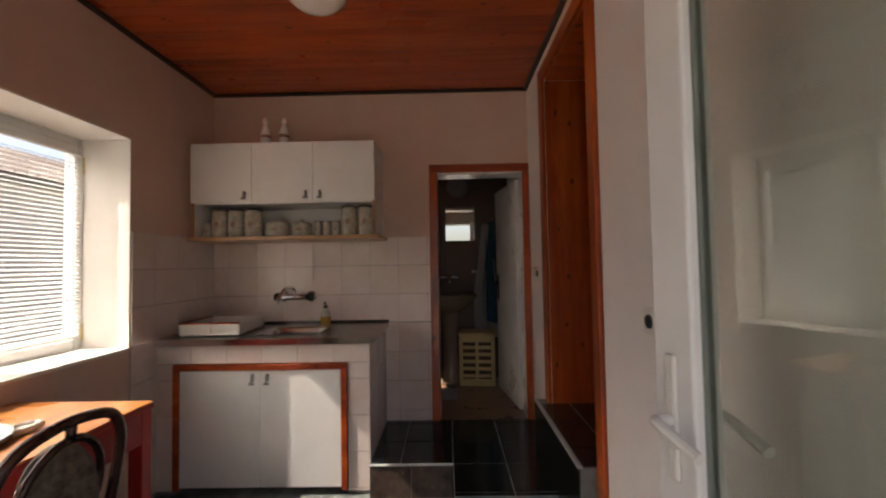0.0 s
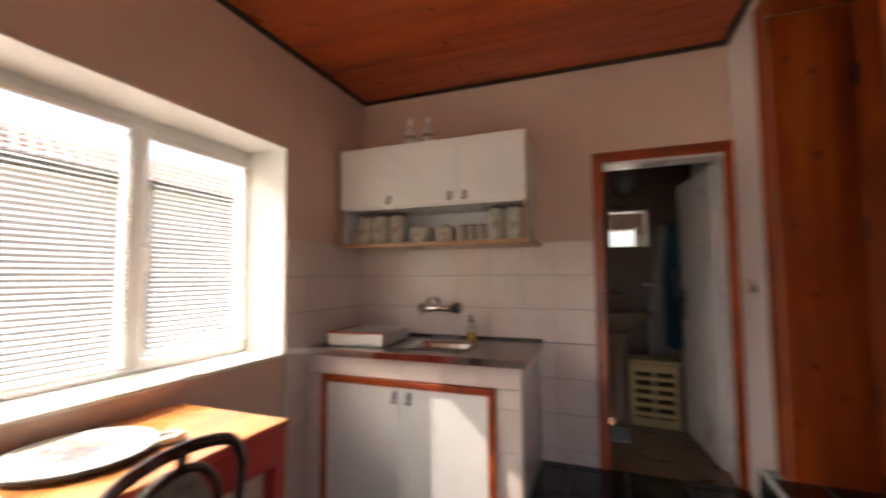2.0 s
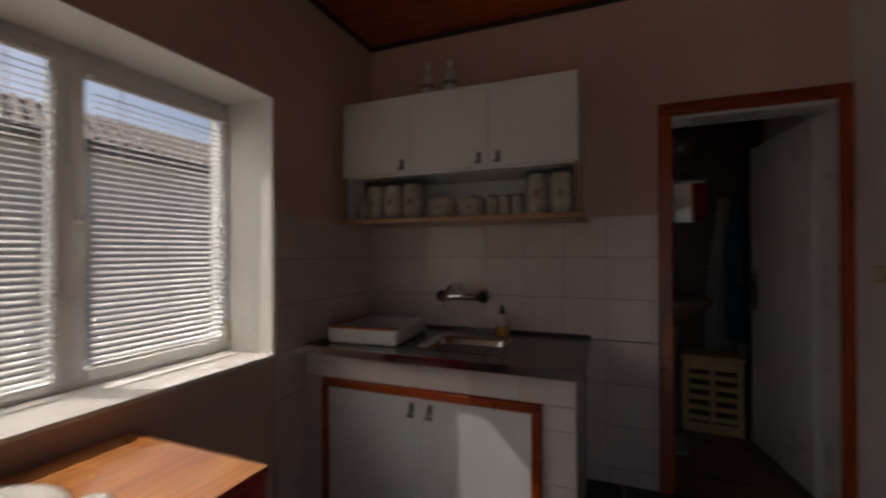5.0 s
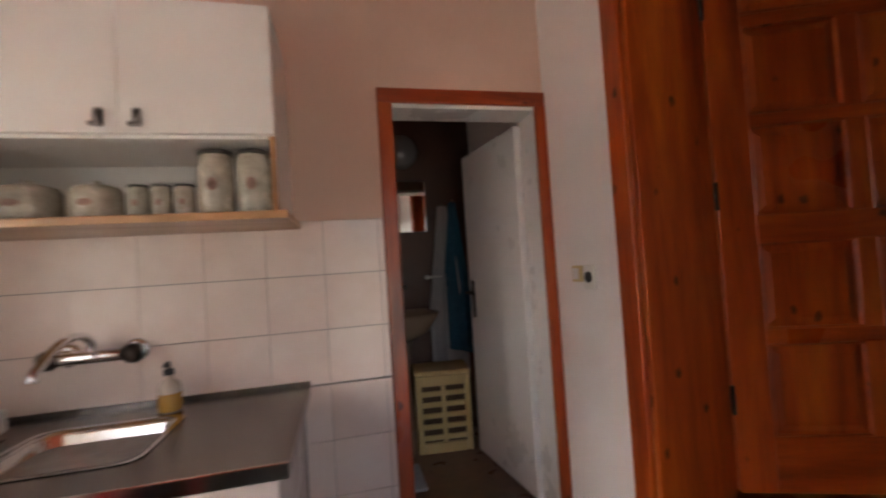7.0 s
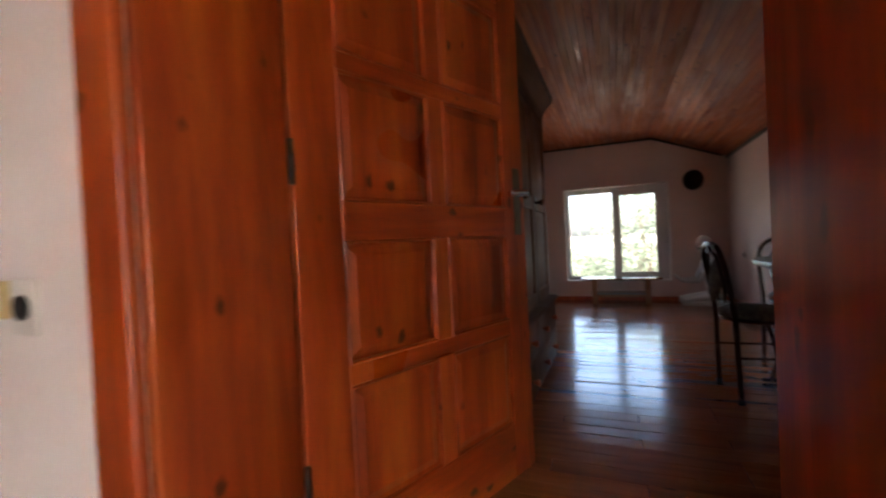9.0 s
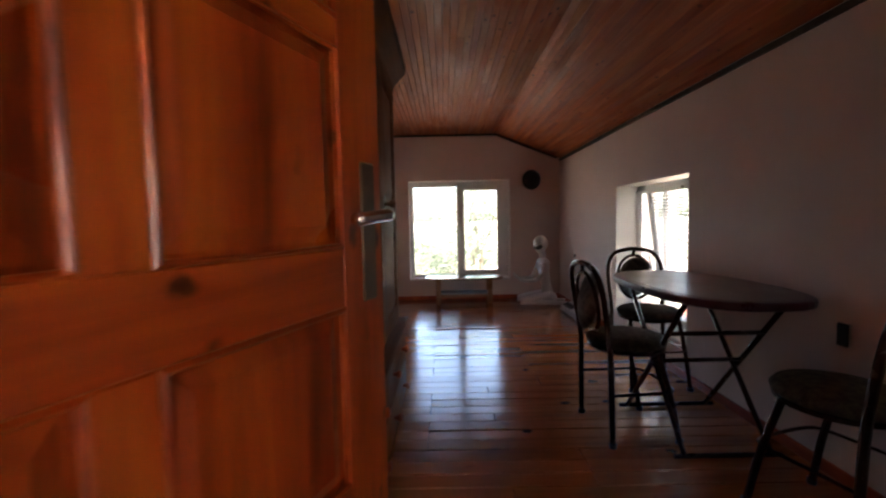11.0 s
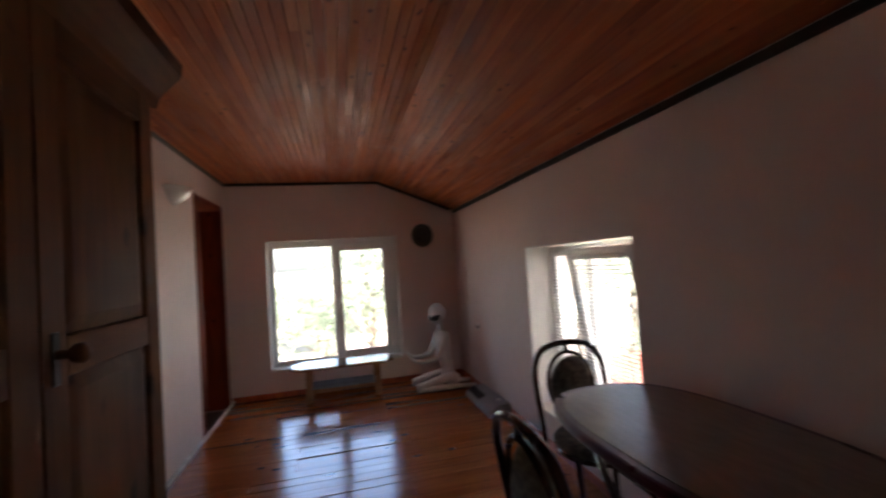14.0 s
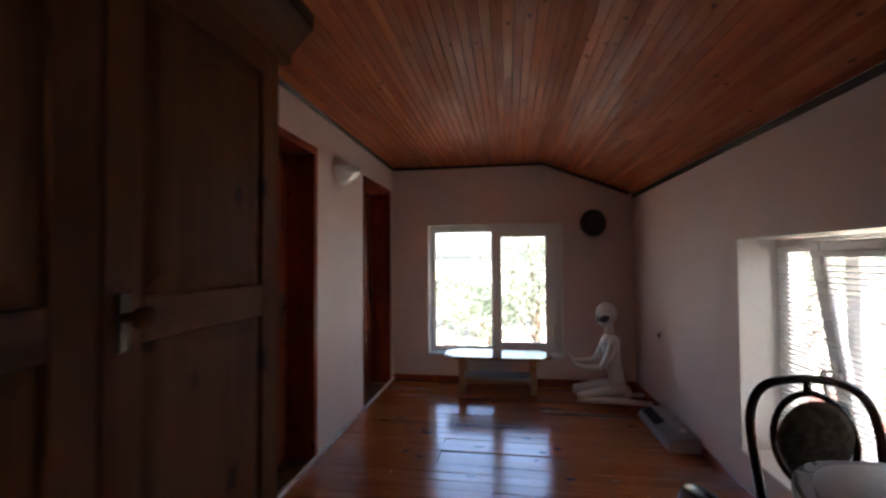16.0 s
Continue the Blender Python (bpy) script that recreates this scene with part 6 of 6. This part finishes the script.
def cuts(a, b, start, pitch):
    """Stretches of a row of tiles between a and b, with a joint at start."""
    k = math.ceil((a - start) / pitch - 1e-6)
    marks = [a]
    while start + k * pitch < b - 1e-6:
        m = start + k * pitch
        if m - marks[-1] > 0.006:
            marks.append(m)
        k += 1
    return list(zip(marks, marks[1:] + [b]))


def tile_field(parent, m, us, vs, mat, gap=0.003, thick=0.007, name="tile", bevel=0.0012, skip=None, jitter=0.0006, upright=None):
    """Tiles over a plane: m carries local x, y (in the plane) and z (outwards) into the world."""
    rng = random.Random(len(us) * 31 + len(vs))
    gu = gap if upright is None else upright
    for u0, u1 in us:
        for v0, v1 in vs:
            if u1 - u0 < 0.012 or v1 - v0 < 0.012 or (skip and skip((u0 + u1) / 2, (v0 + v1) / 2)):
                continue
            o = new(name, piece_mesh(name + mat.name, u1 - u0 - gu, v1 - v0 - gap, thick, mat, bevel))
            o.name = name
            o.parent = parent
            o.matrix_world = m @ Matrix.Translation((u0 + gu / 2, v0 + gap / 2, rng.uniform(-jitter, jitter)))


P = 0.2105
Z0 = 0.901 - 5 * P
COLS, ROWS = cuts(XL + 0.008, 0.459, 0.225, P), cuts(0.906, 1.532, Z0, P)
PLANE_Y = Matrix(((1, 0, 0, 0), (0, 0, -1, 0), (0, 1, 0, 0), (0, 0, 0, 1)))       # u = x, v = z, out = -y
PLANE_XP = Matrix(((0, 0, 1, 0), (1, 0, 0, 0), (0, 1, 0, 0), (0, 0, 0, 1)))       # u = y, v = z, out = +x

back = structure("tiling_back", B(((XL, YB - 0.004, PZ), (0.460, YB - 0.0005, 1.532))), GROUT, "cream wall tiles behind the counter", "tiles")
tile_field(back, Matrix.Translation((0, YB - 0.004, 0)) @ PLANE_Y, COLS, ROWS, TILE, upright=0.0018, bevel=0.0006)
tile_field(back, Matrix.Translation((0, YB - 0.004, 0)) @ PLANE_Y, cuts(0.125, 0.459, 0.225, P), cuts(PZ, 0.901, Z0, P), TILE, upright=0.0018, bevel=0.0006)
left = structure("tiling_side", B(((XL + 0.0005, 2.892, 0.0), (XL + 0.004, YB - 0.012, 1.532))), GROUT, "cream wall tiles beside the window", "tiles")
tile_field(left, Matrix.Translation((XL + 0.004, 0, 0)) @ PLANE_XP, cuts(2.892, YB - 0.012, YB - 0.012 - 4 * P, P), cuts(0.02, 1.532, Z0, P), TILE, upright=0.0018, bevel=0.0006, 
           skip=lambda u, v: u > 3.09 and v < 0.88)
tile_field(left, Matrix.Translation((XL + 0.004, 0, 0)) @ PLANE_XP, [(YB - 0.012 - 3 * P, 3.10)], cuts(0.02, 0.88, Z0, P), TILE)
tile_field(counter, Matrix.Translation((0, 3.10, 0)) @ PLANE_Y, cuts(-1.147, 0.118, 0.118 - 6 * P, P), [(0.760, 0.870)], TILE, upright=0.0018, bevel=0.0006, thick=0.012)
tile_field(counter, Matrix.Translation((0, 3.10, 0)) @ PLANE_Y, [(-0.009, 0.118)], cuts(0.02, 0.759, 0.665, P), TILE, upright=0.0018, bevel=0.0006, thick=0.012)
tile_field(counter, Matrix.Translation((0, 3.10, 0)) @ PLANE_Y, [(-1.147, -1.037)], cuts(0.02, 0.759, 0.665, P), TILE, upright=0.0018, bevel=0.0006, thick=0.012)
tile_field(counter, Matrix.Translation((0.112, 0, 0)) @ PLANE_XP, cuts(3.09, YB - 0.012, 3.09, P), cuts(0.02, 0.870, 0.870 - 4 * P, P), TILE, upright=0.0018, bevel=0.0006, thick=0.010)

# black floor tiles: kitchen floor, landing, doorway step
kf = structure("floor_kitchen", B(((XL, 0.30, -0.014), (XR, YB, -0.006))), PALE_GROUT, "black glossy floor tiles with pale joints in the kitchen", "floor")
tile_field(kf, Matrix.Translation((0, 0, -0.006)), cuts(XL, XR, 0.0, 0.302), cuts(0.30, 3.03, 0.0, 0.302), BLACK_TILE, gap=0.006, thick=0.006)
ld = structure("landing", B(((0.124, 3.04, -0.005), (0.60, YB - 0.001, PZ - 0.003)), ((0.60, 2.70, -0.005), (XR, YB - 0.001, PZ - 0.003)), ((0.508, 3.70, PZ - 0.05), (1.168, 3.80, PZ - 0.006))), PALE_GROUT, "black tiled landing step before the bathroom door", "step")
LS = lambda u, v: u < 0.60 and v < 3.03
tile_field(ld, Matrix.Translation((0, 0, PZ - 0.003)), cuts(0.124, XR, 0.60, 0.302), cuts(2.70, YB - 0.001, 3.036, 0.302), BLACK_TILE, gap=0.008, thick=0.004, skip=LS)
tile_field(ld, Matrix.Translation((0, 3.04, 0)) @ PLANE_Y, [(0.124, 0.36), (0.36, 0.60)], [(0.0, PZ - 0.01)], mottled("brown_marble_tile", (0.04, 0.03, 0.024), (0.12, 0.085, 0.065), 9, 0.25, detail=8), thick=0.007, name="riser_tile")
tile_field(ld, Matrix.Translation((0, 2.70, 0)) @ PLANE_Y, cuts(0.60, XR, 0.60, 0.302), [(0.0, PZ - 0.01)], BLACK_TILE, thick=0.007, name="riser_tile")
tile_field(ld, Matrix.Translation((0.60, 0, 0)) @ Matrix(((0, 0, -1, 0), (1, 0, 0, 0), (0, 1, 0, 0), (0, 0, 0, 1))), [(2.70, 3.03)], [(0.0, PZ - 0.01)], BLACK_TILE, thick=0.007, name="riser_tile")
part("nosing", B(((0.124, 3.024, PZ - 0.006), (0.60, 3.042, PZ + 0.003)), bevel=0.003), mottled("pale_nosing", (0.42, 0.46, 0.44), (0.55, 0.58, 0.55), 12, 0.4), ld, "pale edging strip")
st = structure("doorway_step", B(((1.115, 2.352, 0.0), (XR - 0.0005, 3.157, TH - 0.003)), ((1.115, 3.157, 0.0), (1.178, 3.24, TH - 0.003)), ((XR, 2.36, TH - 0.029), (HX0, 3.145, TH - 0.003))), PALE_GROUT, "black tiled step in the doorway", "step")
tile_field(st, Matrix.Translation((0, 0, TH - 0.003)), [(1.128, 1.298), (1.298, HX0)], cuts(2.362, 3.143, 2.54, 0.302), BLACK_TILE, gap=0.007, thick=0.004)
tile_field(st, Matrix.Translation((1.115, 0, 0)) @ Matrix(((0, 0, -1, 0), (1, 0, 0, 0), (0, 1, 0, 0), (0, 0, 0, 1))), cuts(2.352, 3.24, 2.54, 0.302), [(0.0, TH - 0.009)], BLACK_TILE, gap=0.006, thick=0.007, name="riser_tile")

part("nosing", B(((1.104, 2.352, TH - 0.006), (1.127, 3.24, TH + 0.002)), bevel=0.003), bpy.data.materials["pale_nosing"], st, "pale edging strip")

# boards of the long room, laid across it
hf = structure("floor_hall", B(((HX0, HY0, HF - 0.021), (HX1, HY1, HF - 0.018))), TRIM_DARK, "glossy varnished pine floorboards", "floor")
rng = random.Random(11)
n = 62
bw = (HX1 - HX0) / n
for i in range(n):
    s = HY0
    while s < HY1 - 0.01:
        e = min(HY1, s + rng.choice((0.95, 1.3, 1.65)))
        if HY1 - e < 0.4:
            e = HY1
        o = new("floorboard", piece_mesh("floorboard", bw - 0.0015, e - s - 0.0015, 0.018, FLOOR_W, 0.0018))
        o.parent = hf
        o.matrix_world = Matrix.Translation((HX0 + i * bw, s, HF - 0.018 + rng.uniform(-0.0006, 0.0006))) @ Matrix.Rotation(rng.gauss(0, 0.0062), 4, "Y") @ Matrix.Rotation(rng.gauss(0, 0.0012), 4, "X")
        s = e
